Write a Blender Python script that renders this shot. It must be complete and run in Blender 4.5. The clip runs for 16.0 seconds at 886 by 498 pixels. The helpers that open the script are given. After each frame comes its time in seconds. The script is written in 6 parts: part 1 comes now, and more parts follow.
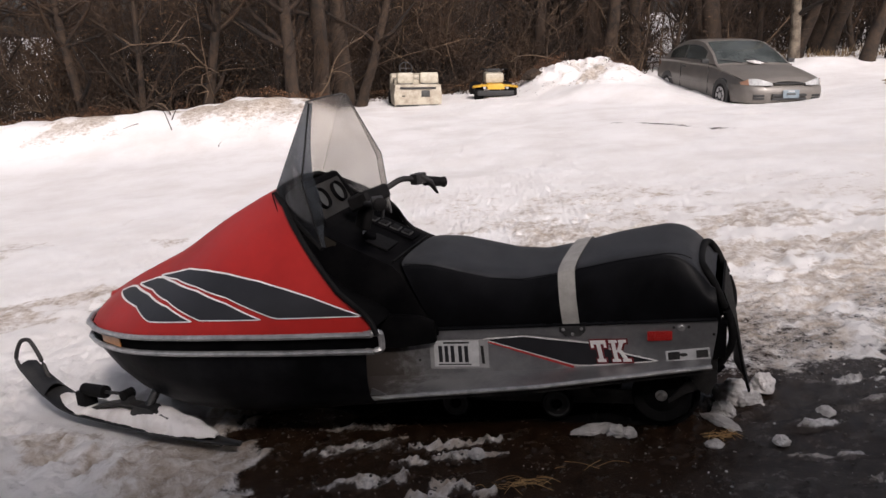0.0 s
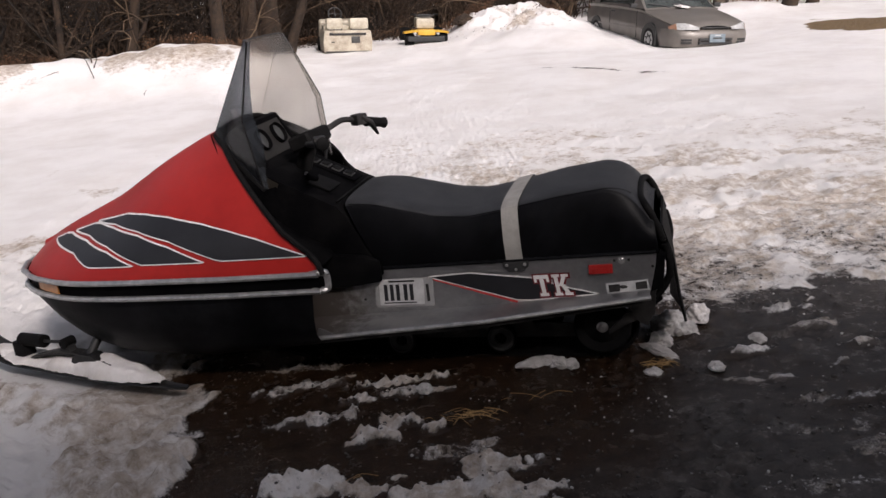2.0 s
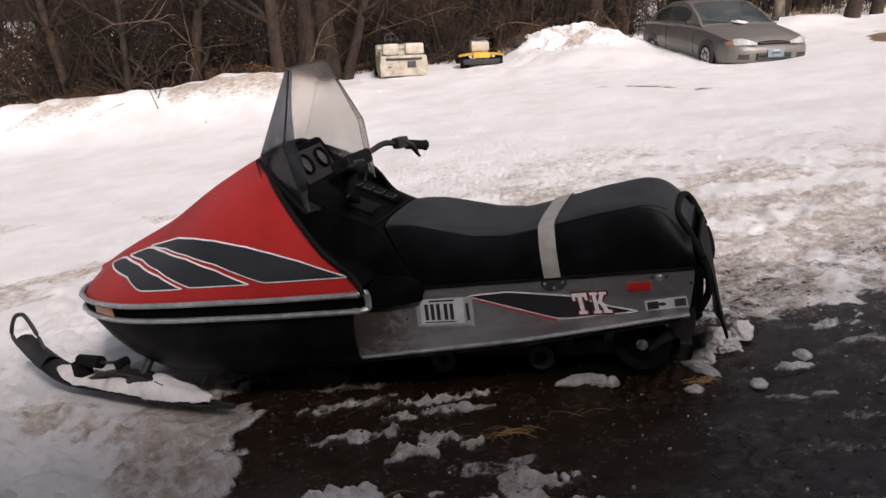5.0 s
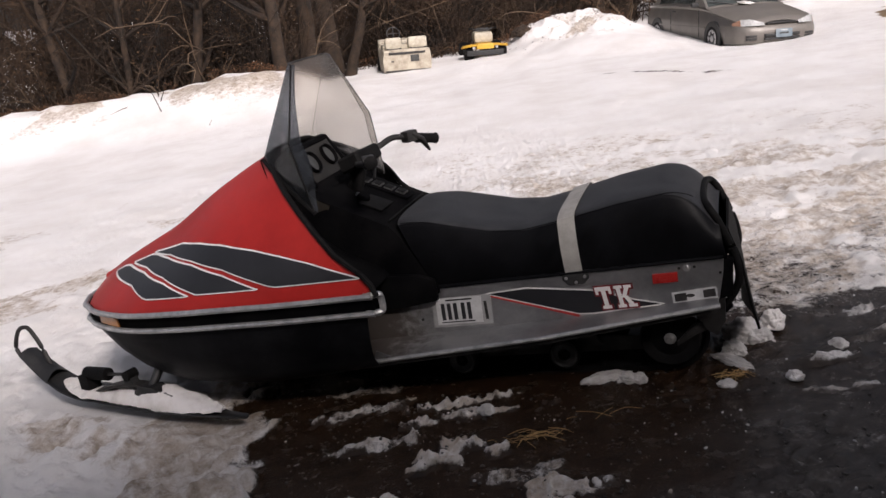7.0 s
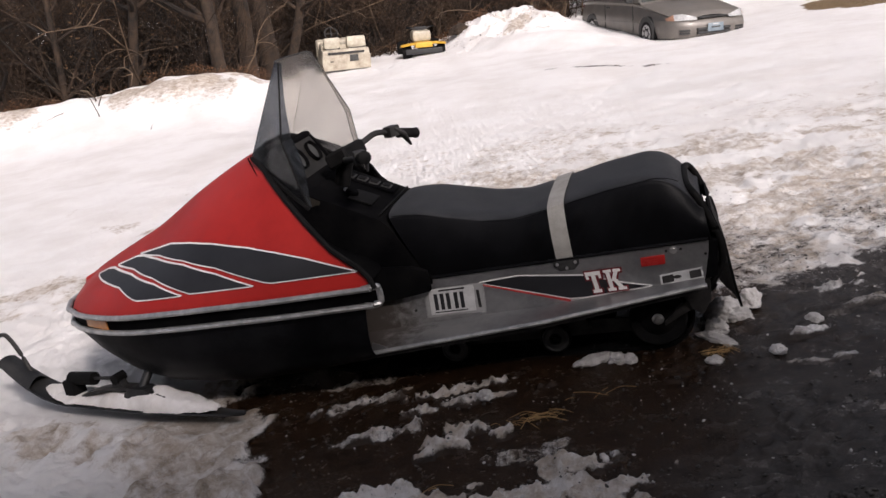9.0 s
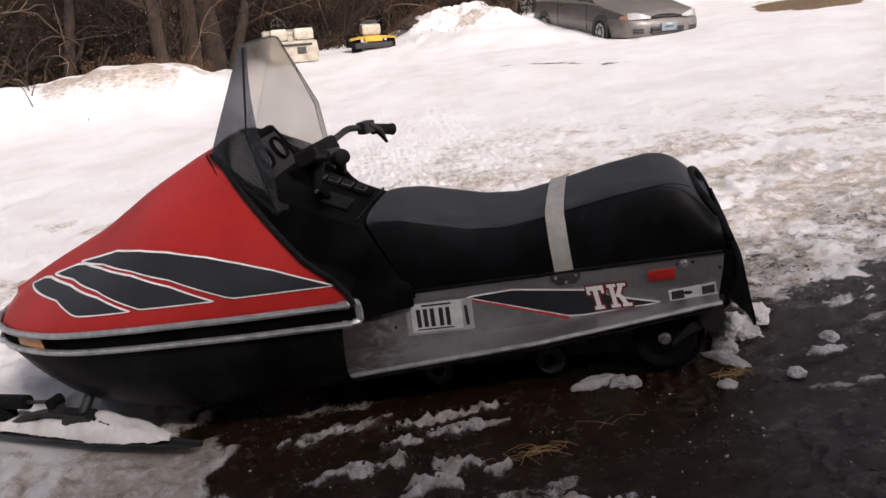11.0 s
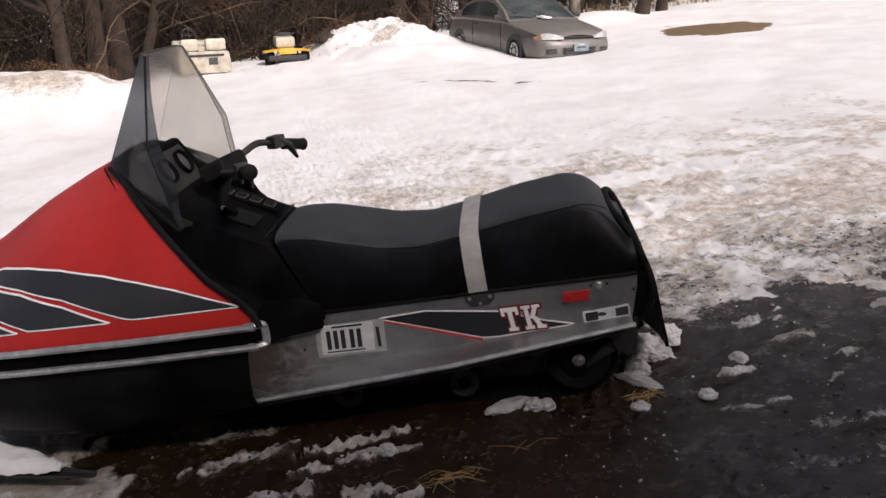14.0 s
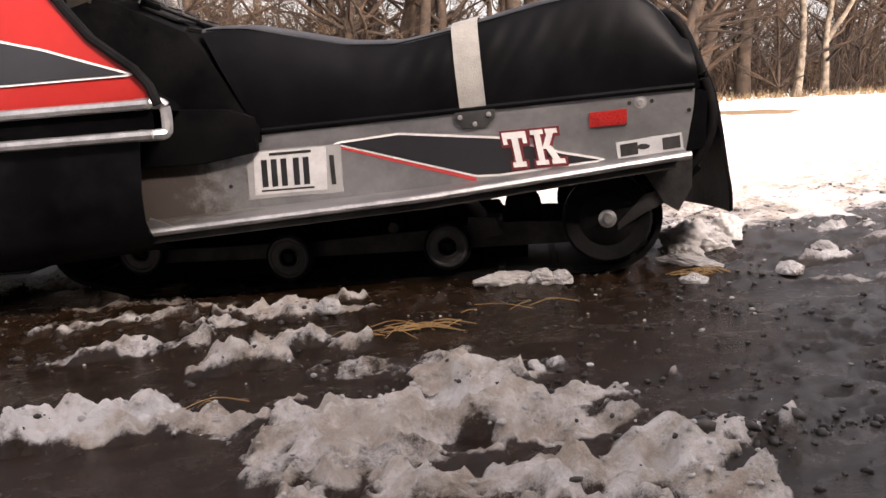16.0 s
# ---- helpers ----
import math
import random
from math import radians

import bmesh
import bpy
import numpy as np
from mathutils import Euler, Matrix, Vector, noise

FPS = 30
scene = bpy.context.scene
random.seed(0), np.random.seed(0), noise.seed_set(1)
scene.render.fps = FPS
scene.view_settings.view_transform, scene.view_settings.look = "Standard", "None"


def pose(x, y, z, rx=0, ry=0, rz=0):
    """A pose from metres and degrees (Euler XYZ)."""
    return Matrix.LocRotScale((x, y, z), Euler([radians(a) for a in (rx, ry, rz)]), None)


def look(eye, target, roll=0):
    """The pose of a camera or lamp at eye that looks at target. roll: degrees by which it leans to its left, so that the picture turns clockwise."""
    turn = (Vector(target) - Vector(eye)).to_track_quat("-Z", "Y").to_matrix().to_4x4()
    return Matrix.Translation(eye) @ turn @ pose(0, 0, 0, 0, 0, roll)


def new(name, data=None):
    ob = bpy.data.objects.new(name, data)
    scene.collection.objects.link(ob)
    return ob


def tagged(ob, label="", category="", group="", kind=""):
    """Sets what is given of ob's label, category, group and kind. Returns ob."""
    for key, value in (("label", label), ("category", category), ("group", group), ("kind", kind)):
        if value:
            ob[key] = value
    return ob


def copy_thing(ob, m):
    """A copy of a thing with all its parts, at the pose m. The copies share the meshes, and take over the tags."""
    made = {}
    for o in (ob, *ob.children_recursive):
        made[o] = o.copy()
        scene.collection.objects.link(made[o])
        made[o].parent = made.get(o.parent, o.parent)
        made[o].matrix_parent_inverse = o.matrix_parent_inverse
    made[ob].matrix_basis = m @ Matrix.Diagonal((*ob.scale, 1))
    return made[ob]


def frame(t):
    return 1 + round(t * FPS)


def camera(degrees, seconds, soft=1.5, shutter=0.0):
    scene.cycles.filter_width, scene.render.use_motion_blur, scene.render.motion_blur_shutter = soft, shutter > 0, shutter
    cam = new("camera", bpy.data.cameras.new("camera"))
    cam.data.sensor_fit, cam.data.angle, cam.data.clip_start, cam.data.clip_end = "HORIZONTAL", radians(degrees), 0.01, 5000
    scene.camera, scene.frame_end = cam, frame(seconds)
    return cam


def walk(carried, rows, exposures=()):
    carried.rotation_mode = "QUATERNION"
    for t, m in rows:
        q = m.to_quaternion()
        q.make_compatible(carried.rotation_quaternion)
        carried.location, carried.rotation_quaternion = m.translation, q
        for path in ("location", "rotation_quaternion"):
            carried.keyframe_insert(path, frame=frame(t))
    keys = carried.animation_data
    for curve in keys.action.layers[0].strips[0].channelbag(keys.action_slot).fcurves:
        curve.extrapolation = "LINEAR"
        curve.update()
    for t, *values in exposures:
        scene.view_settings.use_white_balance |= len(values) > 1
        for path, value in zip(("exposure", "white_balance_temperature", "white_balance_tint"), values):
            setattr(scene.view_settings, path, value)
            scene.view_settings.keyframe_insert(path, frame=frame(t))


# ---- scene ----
cam = camera(51.5, 16.0)
PATH = [
    (0, (0.019, -0.187, 1.420), (-0.025, 1.751, 0.928), -0.2),
    (0.5, (0.022, -0.186, 1.391), (0.024, 1.721, 0.788), -1.3),
    (1, (0.021, -0.172, 1.409), (0.016, 1.755, 0.873), -1.6),
    (1.5, (-0.008, -0.180, 1.406), (-0.020, 1.749, 0.877), -1.7),
    (2, (-0.023, -0.218, 1.390), (0.080, 1.688, 0.792), -0.1),
    (2.5, (-0.005, -0.260, 1.399), (-0.046, 1.668, 0.870), -1.9),
    (3, (0.009, -0.271, 1.399), (-0.074, 1.653, 0.859), -1.6),
    (3.5, (0.008, -0.258, 1.404), (-0.078, 1.667, 0.869), -1.9),
    (4, (0.017, -0.265, 1.406), (-0.084, 1.661, 0.875), -1.7),
    (4.5, (0.035, -0.267, 1.403), (-0.046, 1.653, 0.848), -1.4),
    (5, (0.057, -0.263, 1.394), (0.026, 1.660, 0.844), -2.0),
    (5.2, (0.058, -0.261, 1.394), (0.046, 1.656, 0.825), -2.1),
    (7.3, (0.030, -0.124, 1.367), (-0.022, 1.795, 0.805), -4.3),
    (7.5, (0.025, -0.137, 1.375), (0.008, 1.781, 0.809), -3.8),
    (8, (-0.043, -0.183, 1.379), (0.077, 1.728, 0.801), -4.8),
    (8.5, (-0.125, -0.191, 1.370), (-0.022, 1.722, 0.795), -5.5),
    (9, (-0.164, -0.195, 1.374), (-0.074, 1.719, 0.800), -4.8),
    (9.2, (-0.162, -0.167, 1.372), (-0.026, 1.746, 0.805), -3.9),
    (11.5, (-0.293, 0.182, 1.325), (-0.064, 2.078, 0.732), -3.5),
    (12, (-0.287, 0.187, 1.337), (-0.026, 2.087, 0.769), -3.7),
    (12.5, (-0.287, 0.191, 1.333), (0.020, 2.083, 0.764), -3.1),
    (13, (-0.291, 0.198, 1.335), (0.056, 2.083, 0.765), -2.5),
    (13.5, (-0.295, 0.205, 1.336), (0.061, 2.091, 0.774), -1.9),
    (14, (-0.261, 0.221, 1.321), (0.141, 2.097, 0.756), -1.3),
    (14.5, (-0.152, 0.386, 1.217), (0.141, 2.298, 0.708), -0.3),
    (15, (-0.075, 0.564, 1.014), (0.137, 2.502, 0.566), -4.4),
    (15.2, (-0.064, 0.642, 0.878), (0.288, 2.549, 0.387), -2.8),
    (15.5, (-0.059, 0.688, 0.673), (0.321, 2.617, 0.304), -0.6),
    (15.7, (-0.063, 0.722, 0.570), (0.327, 2.656, 0.243), 0.3),
    (16, (-0.064, 0.774, 0.439), (0.321, 2.710, 0.120), 1.8),
]
EXPOSURES = [(0, -0.14, 6450, 18), (5.2, -0.12, 6450, 18), (9.0, -0.03, 6450, 18), (11.5, 0.03, 6450, 18), (14.5, 0.02, 6450, 18), (15.0, 0.0, 6500, 17), (15.5, 0.78, 6950, 20), (16.0, 1.55, 7150, 21)]
walk(cam, [(t, look(eye, target, roll)) for t, eye, target, roll in PATH], EXPOSURES)

# ---- world, sun, exposure ----
SUN_EL, SUN_AZ = 38.0, 160.0
world = bpy.data.worlds.new("sky")
scene.world = world
world.use_nodes = True
wn = world.node_tree
wn.nodes.clear()
w_out = wn.nodes.new("ShaderNodeOutputWorld")
w_bg = wn.nodes.new("ShaderNodeBackground")
w_sky = wn.nodes.new("ShaderNodeTexSky")
w_sky.sky_type = "NISHITA"
w_sky.sun_disc = False
w_sky.sun_elevation, w_sky.sun_rotation = radians(SUN_EL), radians(SUN_AZ)
w_sky.dust_density = 4.0
w_hsv = wn.nodes.new("ShaderNodeHueSaturation")
w_hsv.inputs["Saturation"].default_value = 0.35
wn.links.new(w_sky.outputs[0], w_hsv.inputs["Color"])
wn.links.new(w_hsv.outputs[0], w_bg.inputs["Color"])
w_bg.inputs["Strength"].default_value = 0.132
wn.links.new(w_bg.outputs[0], w_out.inputs["Surface"])

sun_data = bpy.data.lights.new("sun", "SUN")
sun_data.energy, sun_data.angle, sun_data.color = 4.2, radians(10), (1.0, 0.945, 0.88)
sun = new("sun", sun_data)
_se, _sa = radians(SUN_EL), radians(SUN_AZ)
sun_way = Vector((math.cos(_se) * math.sin(_sa), math.cos(_se) * math.cos(_sa), math.sin(_se)))
sun.rotation_mode = "QUATERNION"
sun.rotation_quaternion = sun_way.to_track_quat("Z", "Y")
sun.location = sun_way * 40


# ---- materials ----
def shader(name):
    m = bpy.data.materials.new(name)
    m.use_nodes = True
    nt = m.node_tree
    return m, nt, nt.nodes["Principled BSDF"]


def node(nt, kind, **values):
    n = nt.nodes.new(kind)
    for key, value in values.items():
        n.inputs[key].default_value = value
    return n


def ramp(nt, source, stops):
    r = nt.nodes.new("ShaderNodeValToRGB")
    el = r.color_ramp.elements
    while len(el) < len(stops):
        el.new(0.5)
    for e, (p, c) in zip(el, stops):
        e.position, e.color = p, (*c, 1) if len(c) == 3 else c
    nt.links.new(source, r.inputs[0])
    return r.outputs[0]


def surface(name, a, b, scale=8.0, rough=0.5, rough_b=None, metal=0.0, bump=0.0, bump_scale=60.0, coat=0.0, grain=1.0, spec=0.5, lo=0.35, hi=0.65):
    """A two-tone material with variation at two scales, gloss variation and fine relief."""
    m, nt, p = shader(name)
    co = nt.nodes.new("ShaderNodeTexCoord").outputs["Object"]
    big = node(nt, "ShaderNodeTexNoise", Scale=scale, Detail=6.0, Roughness=0.6)
    small = node(nt, "ShaderNodeTexNoise", Scale=scale * 9, Detail=4.0, Roughness=0.65)
    for n in (big, small):
        nt.links.new(co, n.inputs["Vector"])
    mix = node(nt, "ShaderNodeMath")
    mix.operation = "MULTIPLY_ADD"
    mix.inputs[1].default_value = 0.35 * grain
    nt.links.new(small.outputs["Fac"], mix.inputs[0])
    sc = node(nt, "ShaderNodeMath")
    sc.operation = "MULTIPLY_ADD"
    sc.inputs[1].default_value = 1.0
    sc.inputs[2].default_value = -0.17 * grain
    nt.links.new(big.outputs["Fac"], sc.inputs[0])
    nt.links.new(sc.outputs[0], mix.inputs[2])
    nt.links.new(ramp(nt, mix.outputs[0], [(lo, a), (hi, b)]), p.inputs["Base Color"])
    r2 = rough if rough_b is None else rough_b
    rr = node(nt, "ShaderNodeMapRange")
    rr.inputs["To Min"].default_value, rr.inputs["To Max"].default_value = rough, r2
    nt.links.new(small.outputs["Fac"], rr.inputs["Value"])
    nt.links.new(rr.outputs[0], p.inputs["Roughness"])
    p.inputs["Metallic"].default_value = metal
    p.inputs["Coat Weight"].default_value = coat
    p.inputs["Specular IOR Level"].default_value = spec
    if bump:
        bn = node(nt, "ShaderNodeTexNoise", Scale=bump_scale, Detail=5.0)
        nt.links.new(co, bn.inputs["Vector"])
        bb = node(nt, "ShaderNodeBump", Strength=bump, Distance=0.01)
        nt.links.new(bn.outputs["Fac"], bb.inputs["Height"])
        nt.links.new(bb.outputs[0], p.inputs["Normal"])
    return m


RED = surface("red_paint", (0.29, 0.0115, 0.0085), (0.36, 0.0165, 0.012), 3, 0.38, 0.55, coat=0.04, bump=0.02, bump_scale=25, spec=0.28)
DECAL_BLACK = surface("black_decal", (0.007, 0.007, 0.0085), (0.014, 0.014, 0.0165), 6, 0.4, 0.55)
DECAL_WHITE = surface("white_decal", (0.62, 0.6, 0.58), (0.75, 0.73, 0.7), 14, 0.45, 0.6)
DECAL_RED = surface("red_decal", (0.35, 0.03, 0.03), (0.45, 0.04, 0.035), 14, 0.45, 0.6)
DARK_RED = surface("dark_red_decal", (0.12, 0.012, 0.016), (0.18, 0.02, 0.022), 14, 0.45, 0.6)
BLACK_PLASTIC = surface("black_plastic", (0.002, 0.002, 0.0024), (0.006, 0.0058, 0.006), 7, 0.42, 0.6, bump=0.08, bump_scale=160, spec=0.005)
PAN_BLACK = surface("scuffed_black_pan", (0.002, 0.002, 0.0026), (0.012, 0.012, 0.0135), 4, 0.3, 0.55, bump=0.06, bump_scale=40, lo=0.4, hi=0.75, spec=0.08)
RUBBER = surface("rubber", (0.003, 0.003, 0.003), (0.009, 0.0085, 0.0085), 12, 0.55, 0.8, bump=0.15, bump_scale=90, spec=0.08)
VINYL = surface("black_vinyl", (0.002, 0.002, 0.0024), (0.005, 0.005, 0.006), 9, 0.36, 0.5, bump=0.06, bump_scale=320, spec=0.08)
# same vinyl for the seat top, its base paled by the sky's sheen
VINYL_TOP = surface("sky_paled_grained_vinyl", (0.014, 0.014, 0.015), (0.030, 0.030, 0.031), 11, 0.4, 0.56, bump=0.12, bump_scale=320, spec=0.3)
ALU = surface("brushed_aluminium", (0.29, 0.288, 0.288), (0.43, 0.425, 0.42), 5, 0.32, 0.5, metal=0.9, bump=0.04, bump_scale=120)
BRIGHT = surface("bright_aluminium_trim", (0.36, 0.36, 0.36), (0.6, 0.59, 0.58), 26, 0.34, 0.52, metal=0.85)
STEEL = surface("worn_dark_steel", (0.016, 0.015, 0.0145), (0.05, 0.047, 0.045), 14, 0.45, 0.7, metal=0.5, bump=0.1)
WHEEL_GREY = surface("dull_wheel_grey", (0.012, 0.012, 0.012), (0.04, 0.039, 0.038), 16, 0.5, 0.7)
SKI_STEEL = surface("painted_black_ski_steel", (0.007, 0.007, 0.0075), (0.03, 0.028, 0.026), 12, 0.4, 0.7, bump=0.1, lo=0.45, hi=0.8)
STRAP = surface("grey_strap_webbing", (0.24, 0.23, 0.21), (0.33, 0.315, 0.29), 20, 0.55, 0.75, bump=0.2, bump_scale=300)
RED_LENS = surface("red_reflector_lens", (0.28, 0.012, 0.01), (0.36, 0.02, 0.016), 40, 0.2, 0.35, coat=0.4)
PEACH = surface("faded_peach_lens", (0.30, 0.16, 0.10), (0.38, 0.215, 0.145), 40, 0.25, 0.4, coat=0.3)
AMBER = surface("amber_reflector_lens", (0.42, 0.16, 0.035), (0.52, 0.21, 0.05), 40, 0.25, 0.4, coat=0.3)
DIAL = surface("dull_dial", (0.028, 0.028, 0.026), (0.055, 0.055, 0.052), 20, 0.35, 0.5)
CONSOLE_TAN = surface("dusty_dash_plastic", (0.007, 0.0062, 0.005), (0.014, 0.012, 0.0095), 12, 0.5, 0.7)
CONSOLE_LABEL = surface("yellowed_label", (0.007, 0.005, 0.003), (0.015, 0.011, 0.006), 14, 0.5, 0.7)
PLATE = surface("worn_white_number_decal", (0.40, 0.40, 0.395), (0.52, 0.52, 0.515), 16, 0.5, 0.7)
CLEAR_FILM = surface("dull_clear_film", (0.22, 0.218, 0.215), (0.3, 0.297, 0.29), 8, 0.35, 0.5)
CAR_PAINT = surface("grey_beige_metallic_paint", (0.135, 0.122, 0.108), (0.175, 0.158, 0.139), 2.5, 0.38, 0.55, metal=0.25, coat=0.25)
CAR_GLASS = surface("dark_car_glass", (0.022, 0.027, 0.025), (0.062, 0.07, 0.065), 2.2, 0.06, 0.14, spec=0.6)
CAR_TRIM = surface("black_car_trim", (0.012, 0.012, 0.012), (0.022, 0.022, 0.022), 10, 0.5, 0.7)
HEADLIGHT = surface("clear_headlight_lens", (0.28, 0.28, 0.275), (0.42, 0.42, 0.41), 20, 0.1, 0.25, coat=0.6)
HUBCAP = surface("silver_hubcap", (0.36, 0.36, 0.36), (0.5, 0.5, 0.5), 15, 0.35, 0.5, metal=0.6)
PLATE_BLUE = surface("pale_blue_plate", (0.13, 0.17, 0.2), (0.2, 0.24, 0.26), 10, 0.45, 0.6)
CREAM = surface("faded_cream_paint", (0.22, 0.18, 0.13), (0.43, 0.385, 0.305), 7, 0.5, 0.75, bump=0.08, lo=0.3, hi=0.6)
CREAM_VINYL = surface("cream_vinyl", (0.30, 0.265, 0.20), (0.46, 0.42, 0.33), 9, 0.45, 0.6, bump=0.1)
YELLOW = surface("yellow_plastic", (0.5, 0.27, 0.025), (0.62, 0.36, 0.04), 7, 0.4, 0.55)
WALL_MAT = surface("weathered_dark_siding", (0.05, 0.045, 0.04), (0.085, 0.078, 0.07), 3, 0.7, 0.85, bump=0.1)
BARK = surface("grey_brown_bark", (0.011, 0.0064, 0.0036), (0.044, 0.026, 0.014), 5, 0.85, 0.95, bump=0.6, bump_scale=26)
PALE_BARK = surface("pale_peeling_bark", (0.045, 0.033, 0.023), (0.19, 0.155, 0.115), 4, 0.85, 0.95, bump=0.6, bump_scale=20)
TWIG = surface("brown_twigs", (0.008, 0.0043, 0.0022), (0.066, 0.036, 0.0175), 0.9, 0.9, 0.97, lo=0.4, hi=0.72)
ARCH = surface("pale_brown_branches", (0.03, 0.019, 0.0115), (0.135, 0.089, 0.053), 1.1, 0.9, 0.97)
LEAF = surface("withered_leaves", (0.024, 0.0135, 0.007), (0.115, 0.064, 0.029), 0.8, 0.9, 0.97)
LITTER = surface("rusty_leaf_litter", (0.04, 0.018, 0.008), (0.125, 0.058, 0.024), 1.5, 0.85, 0.95)
# darker copy of LEAF: the shade deep in the brushwood, put into colour
SHADE_LEAF = surface("shade_dark_leaves", (0.012, 0.0075, 0.0045), (0.04, 0.023, 0.012), 1.0, 0.9, 0.97)
MATTED = surface("matted_brown_grass", (0.10, 0.064, 0.031), (0.25, 0.172, 0.085), 3, 0.85, 0.95)
DRY_GRASS = surface("dry_grass", (0.13, 0.085, 0.042), (0.24, 0.165, 0.085), 5, 0.85, 0.95)
STRAW_MAT = surface("wet_straw", (0.34, 0.19, 0.06), (0.5, 0.32, 0.13), 20, 0.55, 0.75)
GRIT = surface("dark_grit", (0.018, 0.016, 0.014), (0.06, 0.052, 0.045), 30, 0.4, 0.7)


def splashed(m, brown, start, end):
    """Brown mud splashes that thin out along the part, over a finished material."""
    nt = m.node_tree
    p = next(n for n in nt.nodes if n.type == "BSDF_PRINCIPLED")
    plain = p.inputs["Base Color"].links[0].from_socket
    co = nt.nodes.new("ShaderNodeTexCoord").outputs["Object"]
    xyz = nt.nodes.new("ShaderNodeSeparateXYZ")
    nt.links.new(co, xyz.inputs[0])
    blot = node(nt, "ShaderNodeTexNoise", Scale=17.0, Detail=8.0, Roughness=0.7)
    nt.links.new(co, blot.inputs["Vector"])
    reach = node(nt, "ShaderNodeMath")
    reach.operation = "MULTIPLY_ADD"
    reach.inputs[1].default_value = 0.55
    nt.links.new(blot.outputs["Fac"], reach.inputs[0])
    nt.links.new(xyz.outputs[0], reach.inputs[2])
    share = node(nt, "ShaderNodeMapRange")
    share.interpolation_type = "SMOOTHSTEP"
    share.inputs["From Min"].default_value, share.inputs["From Max"].default_value = start, end
    share.inputs["To Max"].default_value = 0.9
    nt.links.new(reach.outputs[0], share.inputs["Value"])
    mx = nt.nodes.new("ShaderNodeMix")
    mx.data_type = "RGBA"
    mx.inputs[7].default_value = (*brown, 1)
    nt.links.new(share.outputs[0], mx.inputs[0])
    nt.links.new(plain, mx.inputs[6])
    nt.links.new(mx.outputs[2], p.inputs["Base Color"])
    dull = node(nt, "ShaderNodeMapRange")
    dull.inputs["To Min"].default_value, dull.inputs["To Max"].default_value = 0.9, 0.2
    nt.links.new(share.outputs[0], dull.inputs["Value"])
    nt.links.new(dull.outputs[0], p.inputs["Metallic"])
    return m


PANEL_ALU = splashed(surface("splashed_aluminium", (0.29, 0.288, 0.288), (0.43, 0.425, 0.42), 5, 0.32, 0.5, metal=0.9, bump=0.04, bump_scale=120), (0.035, 0.023, 0.015), 0.25, 0.44)


def snow_material(name, clean, dirty, scale):
    m, nt, p = shader(name)
    co = nt.nodes.new("ShaderNodeTexCoord").outputs["Object"]
    big = node(nt, "ShaderNodeTexNoise", Scale=scale, Detail=8.0, Roughness=0.65)
    fine = node(nt, "ShaderNodeTexNoise", Scale=90.0, Detail=6.0, Roughness=0.7)
    for n in (big, fine):
        nt.links.new(co, n.inputs["Vector"])
    nt.links.new(ramp(nt, big.outputs["Fac"], [(0.35, dirty), (0.6, clean)]), p.inputs["Base Color"])
    nt.links.new(ramp(nt, fine.outputs["Fac"], [(0.3, (0.35,) * 3), (0.7, (0.75,) * 3)]), p.inputs["Roughness"])
    bb = node(nt, "ShaderNodeBump", Strength=0.6, Distance=0.012)
    nt.links.new(fine.outputs["Fac"], bb.inputs["Height"])
    nt.links.new(bb.outputs[0], p.inputs["Normal"])
    p.inputs["Subsurface Weight"].default_value = 0.0
    return m


SNOW = snow_material("granular_snow", (0.82, 0.79, 0.77), (0.6, 0.56, 0.52), 6)
SLUSH = snow_material("grey_wet_slush", (0.62, 0.60, 0.58), (0.36, 0.34, 0.32), 14)


